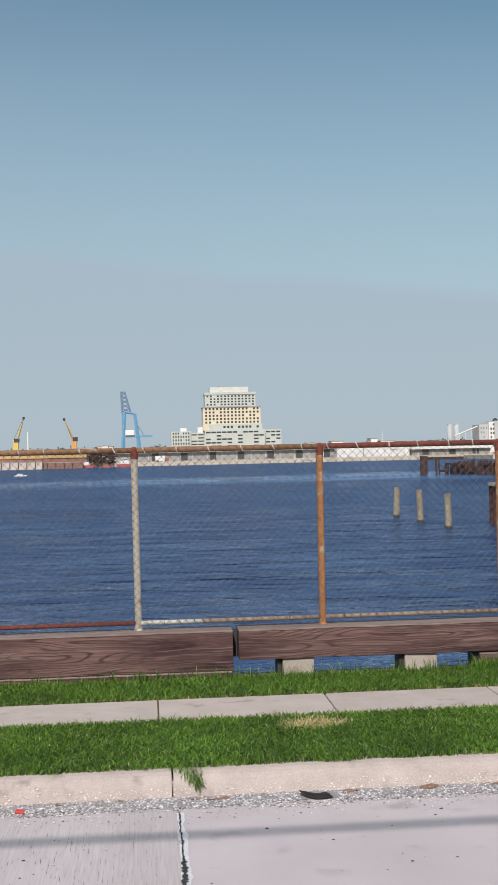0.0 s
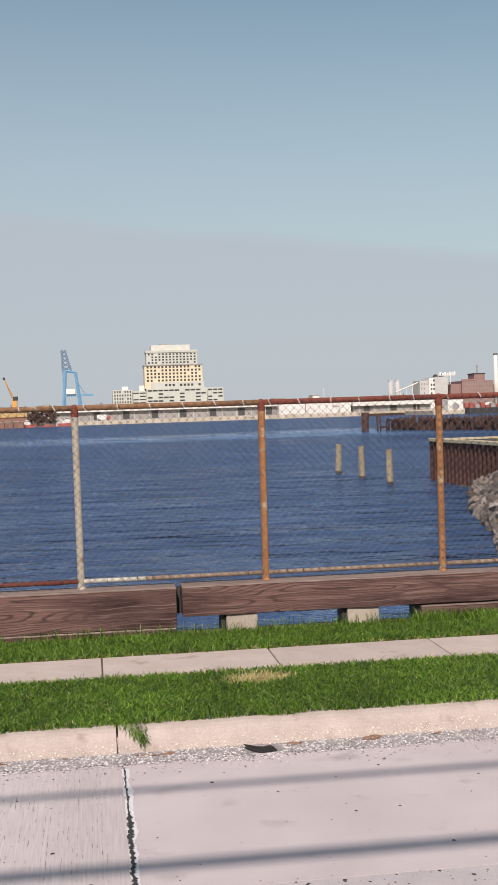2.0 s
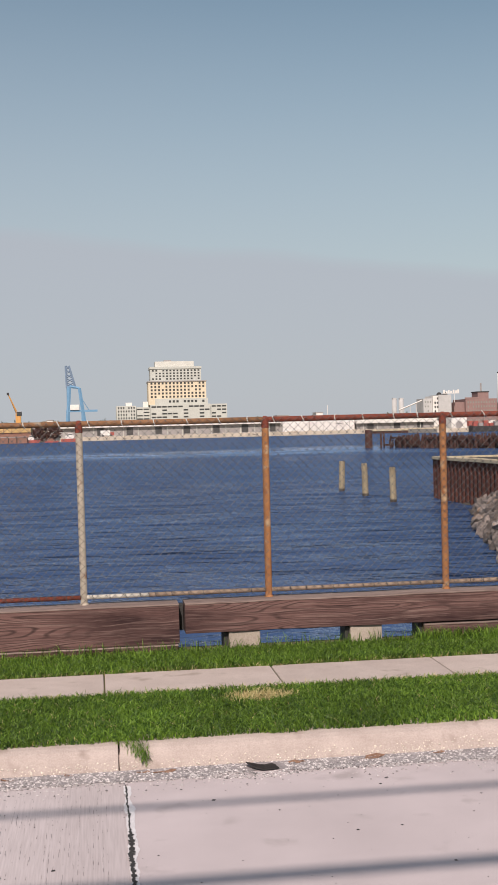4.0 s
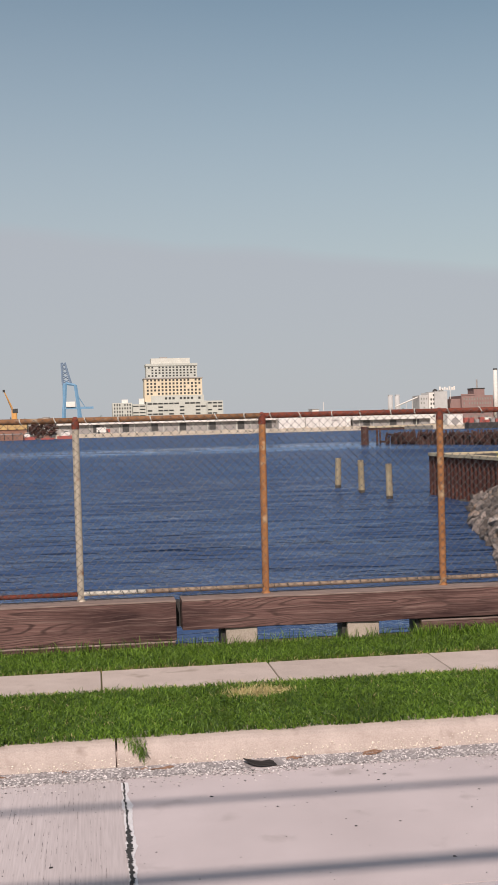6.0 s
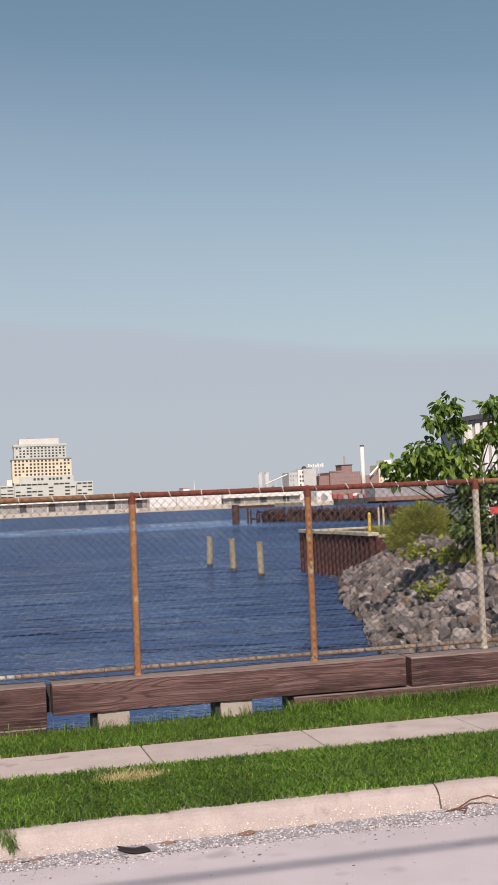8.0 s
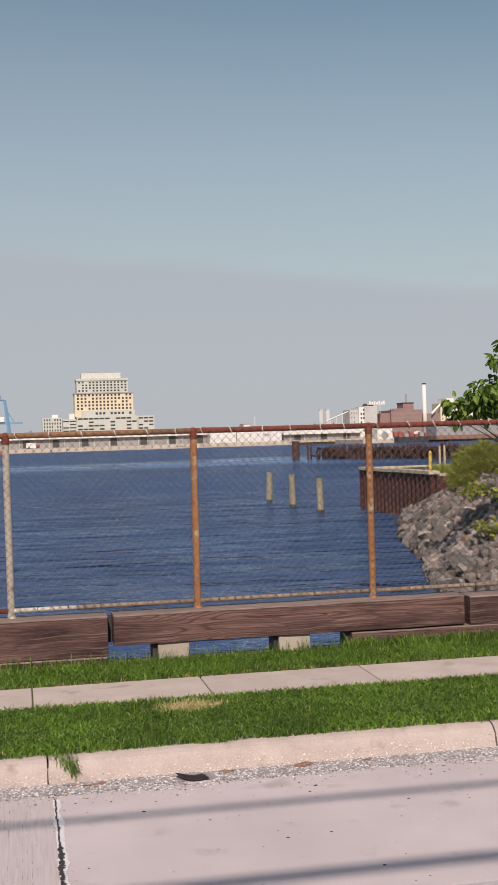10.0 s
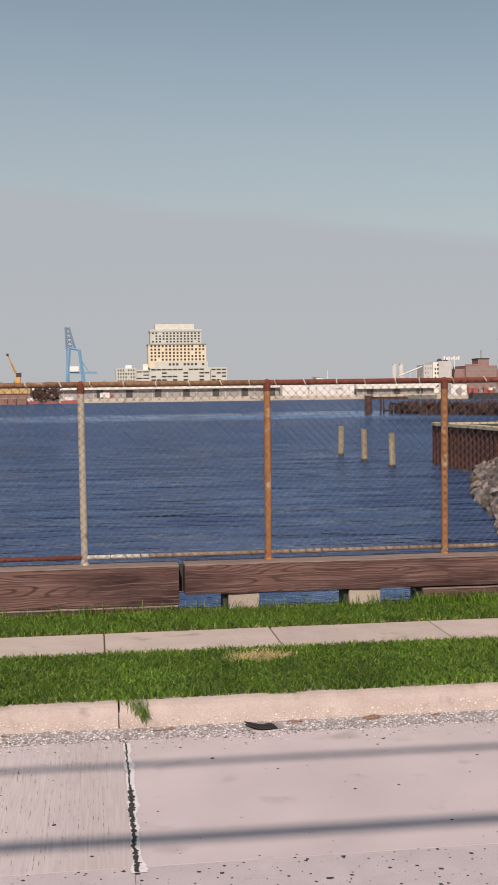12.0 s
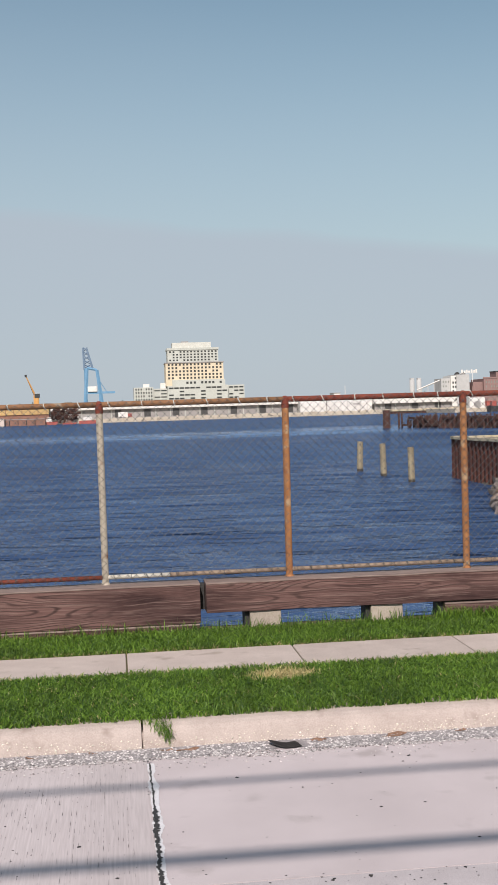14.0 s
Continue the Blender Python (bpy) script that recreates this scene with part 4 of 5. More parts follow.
part("cap", boxed(15.30, 15.75, 42.6, 47.3, 0.40, 0.54, bevel=0.015), M_CAP, wallb, "pale weathered timber cap")
part("cap", boxed(15.30, 15.75, 47.34, 52.1, 0.38, 0.52, bevel=0.015), M_CAP, wallb, "pale weathered timber cap")
part("cap", boxed(15.8, 22.9, 51.7, 52.1, 0.38, 0.50, bevel=0.015), M_CAP, wallb, "pale weathered timber cap")
setting("bulkhead_fill", boxed(15.9, 23.0, 43.0, 52.0, -2, 0.42), M_BANK, "gravel fill behind the bulkhead", "ground")
tagged(new("loose_plank", mesh_of("loose_plank", boxed(14.9, 16.3, 40.3, 40.5, 0.42, 0.52, bevel=0.01), M_CAP)), "pale weathered plank lying on the bank", "plank")


def stake(x, y, z0, z1, r, material, label):
    bm = bmesh.new()
    tube(bm, (x, y, z0), (x + 0.01, y, z1), r, r * 0.92, 8)
    tube(bm, (x + 0.01, y, z1), (x + 0.01, y, z1 + r), r * 0.92, r * 0.4, 8)
    tagged(new("marker_post", mesh_of("marker_post", bm, material)), label, "post", "posts on the bulkhead")


stake(15.95, 44.2, 0.40, 1.22, 0.07, surface("yellow_post_paint", (0.50, 0.30, 0.03), (0.72, 0.50, 0.08), 12, 60, 0.6, 0.1), "short yellow painted marker post")
stake(16.50, 44.6, 0.40, 1.42, 0.045, M_CAP, "thin pale timber post behind the bush")
stake(16.78, 44.8, 0.40, 1.44, 0.045, M_CAP, "thin pale timber post behind the bush")


# ---- plants on the bank ----
def leaves(name, clumps, per, size, material, parent=None, label="", spread=0.45, droop=0.5, seed=1, slim=0.42, flat=0.7):
    """Pointed leaves, folded at the midrib, scattered in uneven clumps."""
    r2 = random.Random(seed)
    V, Fc = [], []
    for cx, cy, cz, cr in clumps:
        for _ in range(int(per * cr / 0.4)):
            u = Vector((r2.gauss(0, 1), r2.gauss(0, 1), r2.gauss(0, flat))).normalized() * cr * r2.random() ** 0.45
            p = Vector((cx, cy, cz)) + u
            L = size * r2.uniform(0.6, 1.25)
            dirv = (u.normalized() * 0.8 + Vector((r2.gauss(0, spread), r2.gauss(0, spread), r2.gauss(0, spread) - droop))).normalized()
            side = dirv.cross(Vector((r2.gauss(0, 0.4), r2.gauss(0, 0.4), 1))).normalized() * L * slim
            nrm = side.cross(dirv).normalized() * L * 0.10
            k = len(V)
            V += [tuple(p), tuple(p + dirv * L * 0.33 + side + nrm), tuple(p + dirv * L * 0.75 + side * 0.6 + nrm), tuple(p + dirv * L),
                  tuple(p + dirv * L * 0.75 - side * 0.6 + nrm), tuple(p + dirv * L * 0.33 - side + nrm), tuple(p + dirv * L * 0.45 - nrm * 0.4)]
            Fc += [(k, k + 1, k + 6), (k + 1, k + 2, k + 6), (k + 2, k + 3, k + 6), (k + 3, k + 4, k + 6), (k + 4, k + 5, k + 6), (k + 5, k, k + 6)]
    me = bpy.data.meshes.new(name)
    me.from_pydata(V, [], Fc)
    me.materials.append(material)
    ob = new(name, me)
    if parent:
        ob.parent = parent
        ob.location = -parent.matrix_basis.translation
    return tagged(ob, label)


tree = thing("tree", "young broad-leaved tree with large drooping green leaves", "tree", at=(12.5, 26.6, 0.3))
CROWN = [(11.5, 26.0, 4.05, 0.34), (11.15, 26.0, 3.72, 0.24), (11.75, 26.2, 3.62, 0.28), (12.65, 26.0, 4.05, 0.28),
         (10.66, 25.9, 2.95, 0.34), (10.72, 26.2, 2.55, 0.32), (9.98, 25.9, 2.68, 0.22), (10.12, 26.0, 2.38, 0.22), (11.2, 26.3, 3.05, 0.36), (11.3, 26.0, 2.62, 0.38),
         (11.75, 25.9, 2.85, 0.38), (12.15, 26.2, 3.12, 0.28), (12.6, 26.0, 3.38, 0.26), (11.9, 26.0, 2.35, 0.36), (12.35, 26.3, 2.1, 0.4),
         (13.1, 26.2, 3.6, 0.4), (13.2, 26.0, 2.9, 0.4), (13.0, 26.4, 2.3, 0.45), (13.6, 26.3, 4.0, 0.4), (14.0, 26.5, 3.3, 0.5)]
tb = bmesh.new()
fork = Vector((12.35, 26.5, 1.95))
tube(tb, (12.5, 26.6, 0.1), fork, 0.10, 0.075, 10)
for cx, cy, cz, cr in CROWN:
    end = Vector((cx, cy, cz - cr * 0.3))
    mid = fork.lerp(end, 0.5) + Vector((0, 0, -0.22 * abs(cx - 12.4) + 0.1))
    tube(tb, fork, mid, 0.032, 0.018, 6)
    tube(tb, mid, end, 0.018, 0.007, 6)
part("trunk", tb, M_BARK, tree, "slender grey-brown stem and limbs", True)
leaves("crown", CROWN, 105, 0.225, M_LEAF, tree, "clusters of large drooping leaves", droop=1.25, seed=4, slim=0.30)


def shrub(name, clumps, per, size, material, label, seed, stem=True, **k):
    cx = sum(c[0] for c in clumps) / len(clumps)
    cy = sum(c[1] for c in clumps) / len(clumps)
    z0 = bank_z(cx - waterline(cy), cy)
    t = thing(name, label, "shrub", at=(cx, cy, z0))
    sb = bmesh.new()
    for c in clumps:
        tube(sb, (cx + (c[0] - cx) * 0.3, cy + (c[1] - cy) * 0.3, z0 - 0.1), (c[0], c[1], c[2]), 0.02, 0.008, 5)
    part("woody_stem", sb, M_BARK, t)
    leaves("foliage", clumps, per, size, material, t, "", seed=seed, **k)


r2 = random.Random(8)
wall_of_leaves = [(11.72 + 2.8 * r2.random(), 25.3 + 1.2 * r2.random(), 0.5 + 1.65 * r2.random(), r2.uniform(0.18, 0.50)) for _ in range(54)]
shrub("dark_shrub", wall_of_leaves, 85, 0.150, M_VINE, "dense dark green shrub tangled with vines", 6, droop=0.5)
shrub("vine", [(11.45 + 0.15 * k + r2.uniform(-0.1, 0.1), 26.5 + r2.uniform(-0.5, 0.3), 0.38 + 0.14 * r2.random(), 0.24) for k in range(16)], 110, 0.14, M_WEED,
      "yellow-green vine creeping over the rocks", 9, droop=0.2, flat=0.4)
shrub("vine", [(13.9 + r2.uniform(-0.8, 0.8), 33 + r2.uniform(-1.2, 1.2), 0.14 + 0.2 * r2.random(), 0.3) for k in range(9)], 100, 0.15, M_WEED,
      "yellow-green vine on the upper bank", 10, droop=0.2, flat=0.4)
shrub("vine", [(10.3 + r2.uniform(-0.3, 0.5), 25.0 + r2.uniform(-0.5, 0.5), -0.35 + 0.3 * r2.random(), 0.18) for k in range(8)], 90, 0.11, M_WEED,
      "small yellow-green weeds between rocks", 16, droop=0.2, flat=0.4)
shrub("vine", [(12.0 + r2.uniform(-0.3, 1.0), 24.6 + r2.uniform(-0.4, 0.4), 0.35 + 0.25 * r2.random(), 0.26) for k in range(9)], 60, 0.12, M_WEED,
      "yellow-green weeds at the top of bank", 17, droop=0.0, flat=0.6)

# feathery round bush: fine upright sprays
bush = thing("feathery_bush", "round feathery olive-green bush on the rocky bank", "bush", at=(15.65, 38.0, 0.0))
V, Fc = [], []
for k in range(22000):
    a, e = r2.uniform(0, 6.283), math.asin(r2.uniform(-0.25, 1))
    u = Vector((math.cos(a) * math.cos(e), math.sin(a) * math.cos(e), math.sin(e)))
    lump = 1 + 0.22 * noise.noise(u * 3.6) + 0.16 * noise.noise(u * 9)
    r = r2.random() ** 0.35 * lump
    p = Vector((15.65, 38.0, 0.36)) + Vector((u.x * 1.12, u.y * 0.95, u.z * 1.12)) * r * 1.12
    dv = (u + Vector((r2.gauss(0, 0.6), r2.gauss(0, 0.6), 0.15 + r2.gauss(0, 0.5)))).normalized() * r2.uniform(0.07, 0.19)
    s = dv.cross(Vector((r2.gauss(0, 1), r2.gauss(0, 1), 0.3))).normalized() * r2.uniform(0.008, 0.02)
    k0 = len(V)
    V += [tuple(p - s), tuple(p + s), tuple(p + dv)]
    Fc.append((k0, k0 + 1, k0 + 2))
me = bpy.data.meshes.new("foliage")
me.from_pydata(V, [], Fc)
me.materials.append(M_BUSH)
ob = new("foliage", me)
ob.parent = bush
ob.location = -bush.location
sb = bmesh.new()
for k in range(14):
    a = k * 0.45
    tube(sb, (15.65 + 0.1 * math.cos(a), 38 + 0.1 * math.sin(a), -0.2), (15.65 + 0.6 * math.cos(a), 38 + 0.6 * math.sin(a), 0.9 + 0.4 * math.sin(k)), 0.02, 0.008, 5)
part("woody_stem", sb, M_BARK, bush)
q = np.column_stack([g.uniform(15.9, 17.6, 900), g.uniform(43.1, 44.6, 900)])
blades("tall_weeds", q, 0.40, (0.15, 0.55), (0.01, 0.025), 0.7, M_WEED, "tall yellow-green weeds on the bulkhead", "weeds", 31)
q = np.column_stack([g.normal(14.7, 0.3, 260), g.uniform(39.5, 42.0, 260)])
blades("tall_weeds", q, np.array([bank_z(a - waterline(b), b) for a, b in q]), (0.1, 0.3), (0.01, 0.025), 0.7, M_WEED, "weeds among the upper rocks", "weeds", 32)
q = np.column_stack([g.uniform(11.6, 15, 2500), g.uniform(24.0, 27, 2500)])
blades("tall_weeds", q, 0.30, (0.1, 0.45), (0.01, 0.022), 0.7, M_WEED, "rough yellowing grass behind the rocks", "weeds", 33)

# ---- metal shed behind the tree ----
M_SHED = surface("pale_ribbed_cladding", (0.62, 0.59, 0.54), (0.78, 0.75, 0.70), 1.2, 20, 0.5, 0.05)
# wall greyer than its ribs: the shade between them put into the colour
M_SHEDSHADE = surface("rib_shade_grey", (0.28, 0.27, 0.25), (0.40, 0.385, 0.36), 1.2, 20, 0.6, 0.05)
M_DARKTRIM = surface("dark_roof_trim", (0.03, 0.03, 0.03), (0.08, 0.075, 0.07), 3, 30, 0.6, 0.1)
shed = thing("metal_shed", "pale ribbed metal shed with a dark roof edge", "shed", at=(25, 56, 0.3))
SX = 25.2
bm = bmesh.new()
prof = [(SX, 0.2), (SX, 5.50), (SX + 14, 7.35), (SX + 14, 0.2)]
va = [bm.verts.new((x, 55.0, z)) for x, z in prof]
vb = [bm.verts.new((x, 58.0, z)) for x, z in prof]
for k in range(4):
    bm.faces.new((va[k], va[(k + 1) % 4], vb[(k + 1) % 4], vb[k]))
bm.faces.new(va[::-1])
bm.faces.new(vb)
bmesh.ops.recalc_face_normals(bm, faces=bm.faces)
part("wall", bm, M_SHEDSHADE, shed, "metal wall, greyed for the shade between ribs")
for k in range(32):
    x = SX + 0.25 + 0.42 * k
    part("rib", boxed(x - 0.13, x + 0.13, 54.86, 55.0, 0.3, 5.30 + 0.132 * (x - SX), bevel=0.02), M_SHED, shed)
part("corner_trim", boxed(SX - 0.12, SX + 0.14, 54.86, 55.1, 0.3, 5.48), M_WHITE, shed, "pale corner trim")
bm = bmesh.new()
for y in (54.6, 58.3):
    for z in (0.0, 0.22):
        bm.verts.new((SX - 0.4, y, 5.46 + z)), bm.verts.new((SX + 14.2, y, 5.46 + 14.6 * 0.132 + z))
vs = list(bm.verts)
for f in ((0, 1, 3, 2), (4, 6, 7, 5), (0, 4, 5, 1), (2, 3, 7, 6), (0, 2, 6, 4), (1, 5, 7, 3)):
    bm.faces.new([vs[k] for k in f])
bmesh.ops.recalc_face_normals(bm, faces=bm.faces)
part("roof", bm, M_DARKTRIM, shed, "dark sloping metal roof")
plate = thing("warning_sign", "small red sign plate half hidden among shrubs", "sign", at=(12.26, 25.25, 0.4))
part("sign_post", tubed((12.26, 25.28, 0.1), (12.26, 25.28, 1.6), 0.02, None, 6), M_BARK, plate)
part("plate", boxed(12.13, 12.39, 25.24, 25.26, 1.44, 1.60, bevel=0.004), surface("red_sign_paint", (0.50, 0.04, 0.04), (0.66, 0.09, 0.08), 8, 60, 0.5, 0.0), plate, "red painted plate")
part("vent_pipe", tubed((28.0, 55.4, 5.9), (28.0, 55.4, 6.85), 0.05, None, 8), M_DARKTRIM, shed)

# ---- ruined timber pier ----
pier = thing("ruined_pier", "collapsed black timber pier with rows of broken piles", "pier", at=(45, 155, WATER_Z))
PIERS = []
for k in range(5):
    r2 = random.Random(40 + k)
    bm = bmesh.new()
    h = r2.uniform(1.5, 2.3)
    tube(bm, (0, 0, -2), (r2.uniform(-0.12, 0.12), r2.uniform(-0.1, 0.1), h * 0.6), 0.20, 0.18, 8)
    tube(bm, (r2.uniform(-0.1, 0.1), 0, h * 0.58), (r2.uniform(-0.25, 0.25), r2.uniform(-0.15, 0.15), h), 0.18, 0.10, 8)
    PIERS.append(mesh_of("pile", bm, M_DARKPILE))
r2 = random.Random(77)
for k in range(12):
    f0, f1 = k / 12, (k + 0.93) / 12
    bm = bmesh.new()
    z1 = -0.55 + 0.5 * random.Random(k).random()
    qs = [(43.9 + 17 * f0, 168.5 - 50 * f0), (43.9 + 17 * f1, 168.5 - 50 * f1)]
    lo = [bm.verts.new((qx + o, qy, z)) for z in (WATER_Z - 1, z1) for qx, qy in qs for o in (0, 1.2)]
    for fc in ((0, 1, 3, 2), (4, 6, 7, 5), (0, 4, 5, 1), (2, 3, 7, 6), (0, 2, 6, 4), (1, 5, 7, 3)):
        bm.faces.new([lo[i] for i in fc])
    bmesh.ops.recalc_face_normals(bm, faces=bm.faces)
    part("cribbing", bm, M_DARKPILE, pier)
for k in range(280):
    f = r2.random()
    x, y = 43.2 + 17 * f, 168.5 - 50 * f
    row = r2.choice((0, 0, 1.6, 3.2))
    ob = new("pile", r2.choice(PIERS))
    ob.parent = pier
    ob.location = Vector((x + row + r2.uniform(-0.3, 0.3), y + row * 0.4, WATER_Z)) - pier.location
    ob.rotation_euler = (r2.gauss(0, 0.10), r2.gauss(0, 0.13), r2.uniform(0, 6))
    ob.scale = (1, 1, r2.uniform(0.75, 1.1))
for k in range(26):
    f = k / 26
    x, y = 43.0 + 17 * f, 168.5 - 50 * f
    ob = part("stringer", boxed(-1.1, 1.1, -0.15, 0.15, 0, 0.28), M_DARKPILE)
    ob.parent = pier
    ob.location = Vector((x, y, WATER_Z + r2.choice((0.25, 1.15, 1.3)) + r2.uniform(-0.1, 0.1))) - pier.location
    ob.rotation_euler = (0, r2.gauss(0, 0.05), -1.24 + r2.gauss(0, 0.05))
tagged(new("dolphin_piling", mesh_of("dolphin_piling", tubed((40.35, 170, -4), (40.35, 170, 1.25), 0.58, 0.56, 14), M_DARKPILE)),
       "thick dark brown timber dolphin standing in water", "piling")
for x, r in ((42.3, 0.17), (42.75, 0.14)):
    tagged(new("thin_piling", mesh_of("thin_piling", tubed((x, 170, -4), (x - 0.1, 170, 0.75), r, r * 0.9, 10), M_DARKPILE)),
           "thin dark piling beside the ruined pier", "piling", "thin pilings")

# ---- far shore ----
M_CREAM = surface("cream_facade", (0.60, 0.50, 0.35), (0.72, 0.62, 0.46), 0.15, 1.5, 0.85, 0.0)
M_GREENISH = surface("pale_green_facade", (0.43, 0.435, 0.385), (0.56, 0.56, 0.505), 0.12, 1.2, 0.85, 0.0)
M_PALEWALL = surface("white_far_wall", (0.62, 0.58, 0.53), (0.80, 0.77, 0.72), 0.1, 1.0, 0.8, 0.0)
M_GREYWALL = surface("grey_far_wall", (0.26, 0.24, 0.23), (0.38, 0.35, 0.33), 0.12, 1.0, 0.85, 0.0)
M_GREYPALE = surface("pale_grey_concrete", (0.40, 0.39, 0.375), (0.54, 0.525, 0.505), 0.2, 1.4, 0.85, 0.0)
M_CROWN = surface("pale_stone_storey", (0.52, 0.51, 0.45), (0.64, 0.625, 0.56), 0.2, 1.4, 0.85, 0.0)
M_PANE = surface("dark_window_glass", (0.03, 0.032, 0.03), (0.08, 0.08, 0.075), 0.4, 2, 0.25, 0.0)
M_DULLPANE = surface("shaded_window_glass", (0.16, 0.17, 0.15), (0.28, 0.28, 0.25), 0.4, 2, 0.3, 0.0)
M_BRICK = surface("far_red_brick", (0.22, 0.132, 0.118), (0.32, 0.205, 0.185), 0.2, 1.8, 0.9, 0.0)
M_STEELBLUE = surface("blue_crane_paint", (0.10, 0.24, 0.38), (0.18, 0.34, 0.50), 0.3, 2, 0.6, 0.0)
M_PALEBLUE = surface("faded_blue_crane_paint", (0.13, 0.19, 0.27), (0.22, 0.29, 0.38), 0.3, 2, 0.6, 0.0)
M_YELLOW = surface("yellow_machine_paint", (0.60, 0.36, 0.06), (0.78, 0.52, 0.13), 0.4, 3, 0.6, 0.0)
M_ORANGE = surface("orange_machine_paint", (0.52, 0.24, 0.06), (0.68, 0.36, 0.11), 0.4, 3, 0.6, 0.0)
M_REDHULL = surface("red_hull_paint", (0.28, 0.05, 0.04), (0.46, 0.12, 0.09), 0.5, 3, 0.7, 0.0)
M_RUSTHULL = surface("rusty_hull", (0.19, 0.09, 0.06), (0.34, 0.18, 0.13), 0.4, 3, 0.85, 0.0)
M_PINK = surface("faded_pale_hull", (0.50, 0.38, 0.31), (0.70, 0.57, 0.48), 0.3, 3, 0.8, 0.0)
M_QUAYTAN = surface("tan_far_quay", (0.42, 0.34, 0.25), (0.62, 0.53, 0.42), 0.3, 2, 0.9, 0.0)
M_FARTREE = leaf_surface("far_tree_leaves", (0.05, 0.075, 0.04), (0.10, 0.13, 0.06), 0.1)


def windows(parent, x0, x1, z0, z1, y, cols, rows, fill, material, skip=0.0, seed=1, dull=None):
    """Rows of separate panes, each set in the wall face at y."""
    rr = random.Random(seed)
    cw, rh = (x1 - x0) / cols, (z1 - z0) / rows
    w, h = cw * fill[0], rh * fill[1]
    mesh = mesh_of("window", boxed(-w / 2, w / 2, -0.12, 0.0, -h / 2, h / 2), material)
    mesh2 = mesh_of("window", boxed(-w / 2, w / 2, -0.12, 0.0, -h / 2, h / 2), dull) if dull else mesh
    for i in range(cols):
        for j in range(rows):
            if rr.random() < skip:
                continue
            ob = new("window", mesh2 if rr.random() < 0.4 else mesh)
            ob.parent = parent
            ob.location = Vector((x0 + cw * (i + 0.5), y, z0 + rh * (j + 0.5))) - parent.location


# stepped apartment tower
T_Y = 950.0
tower = thing("apartment_tower", "stepped cream and pale green apartment tower", "apartment building", at=(65, T_Y, -0.6))
part("base_wing", boxed(45.4, 94, T_Y - 4, T_Y + 30, -0.6, 22.6), M_GREENISH, tower, "pale green lower block")
part("side_wing", boxed(94, 108, T_Y, T_Y + 26, -0.6, 22.4), M_GREENISH, tower)
part("side_wing", boxed(18.3, 34, T_Y, T_Y + 26, -0.6, 22.2), M_GREENISH, tower)
part("link_wing", boxed(34, 45.4, T_Y + 3, T_Y + 24, -0.6, 21.0), M_GREENISH, tower)
part("middle_block", boxed(44.4, 91.3, T_Y, T_Y + 26, 22.6, 41.6), M_CREAM, tower, "cream middle block")
part("setback_band", boxed(49.4, 92.3, T_Y - 2.5, T_Y, 22.6, 27.4), M_GREENISH, tower)
part("upper_block", boxed(46.3, 87.6, T_Y + 2, T_Y + 24, 41.6, 52.6), M_GREENISH, tower)
part("cornice", boxed(43.9, 91.8, T_Y - 0.6, T_Y + 26.5, 41.0, 41.8), M_GREYWALL, tower)
part("crown_roof", boxed(50.5, 82.0, T_Y + 4, T_Y + 22, 52.6, 57.8), M_CROWN, tower, "pale penthouse storey")
part("crown_edge", boxed(45.8, 88.0, T_Y + 1.4, T_Y + 24.5, 51.6, 53.4), M_GREENISH, tower)
part("mast_house", boxed(58, 64, T_Y + 8, T_Y + 14, 57.8, 59.0), M_GREYWALL, tower)
part("roof_tank", boxed(26, 31, T_Y + 6, T_Y + 12, 22.2, 25.0), M_PALEWALL, tower)
part("roof_tank", boxed(40, 44.2, T_Y + 6, T_Y + 12, 21.0, 25.5), M_PALEWALL, tower)
windows(tower, 45.5, 90.5, 27.6, 41.2, T_Y, 15, 5, (0.52, 0.58), M_PANE, 0.03, 1)
windows(tower, 47.0, 87.0, 42.4, 51.4, T_Y + 2, 14, 4, (0.52, 0.55), M_PANE, 0.18, 2)
windows(tower, 60, 90, 23.2, 26.8, T_Y - 2.5, 10, 1, (0.6, 0.5), M_PANE, 0.2, 3)
windows(tower, 46, 93.5, -0.2, 22.2, T_Y - 4, 11, 8, (0.86, 0.44), M_PANE, 0.34, 4)
windows(tower, 95, 107.6, -0.2, 22.0, T_Y, 3, 8, (0.8, 0.42), M_PANE, 0.3, 5)
windows(tower, 19, 33.5, -0.2, 22.0, T_Y, 7, 8, (0.5, 0.55), M_PANE, 0.06, 6)
windows(tower, 34.5, 45.2, -0.2, 20.6, T_Y + 3, 2, 8, (0.86, 0.36), M_PANE, 0.1, 7)


def quay_shed(name, x0, x1, y, z_eave, z_roof, door_xs, label):
    t = thing(name, label, "warehouse", at=((x0 + x1) / 2, y, -0.6))
    part("wall", boxed(x0, x1, y, y + 22, -0.6, z_eave), M_GREYWALL, t, "grey lower wall")
    part("roof", boxed(x0 - 0.5, x1 + 0.5, y - 1.6, y + 23, z_eave, z_roof), M_PALEWALL, t, "long white roof fascia")
    for dx in door_xs:
        part("door", boxed(dx - 1.3, dx + 1.3, y - 0.15, y, 0.4, z_eave - 0.2), M_DARKTRIM, t, "dark loading door")
    for k in range(int((x1 - x0) / 5.9)):
        part("pilaster", boxed(x0 + 2.4 + 5.9 * k, x0 + 2.7 + 5.9 * k, y - 0.25, y, -0.4, z_eave), M_GREENISH, t)


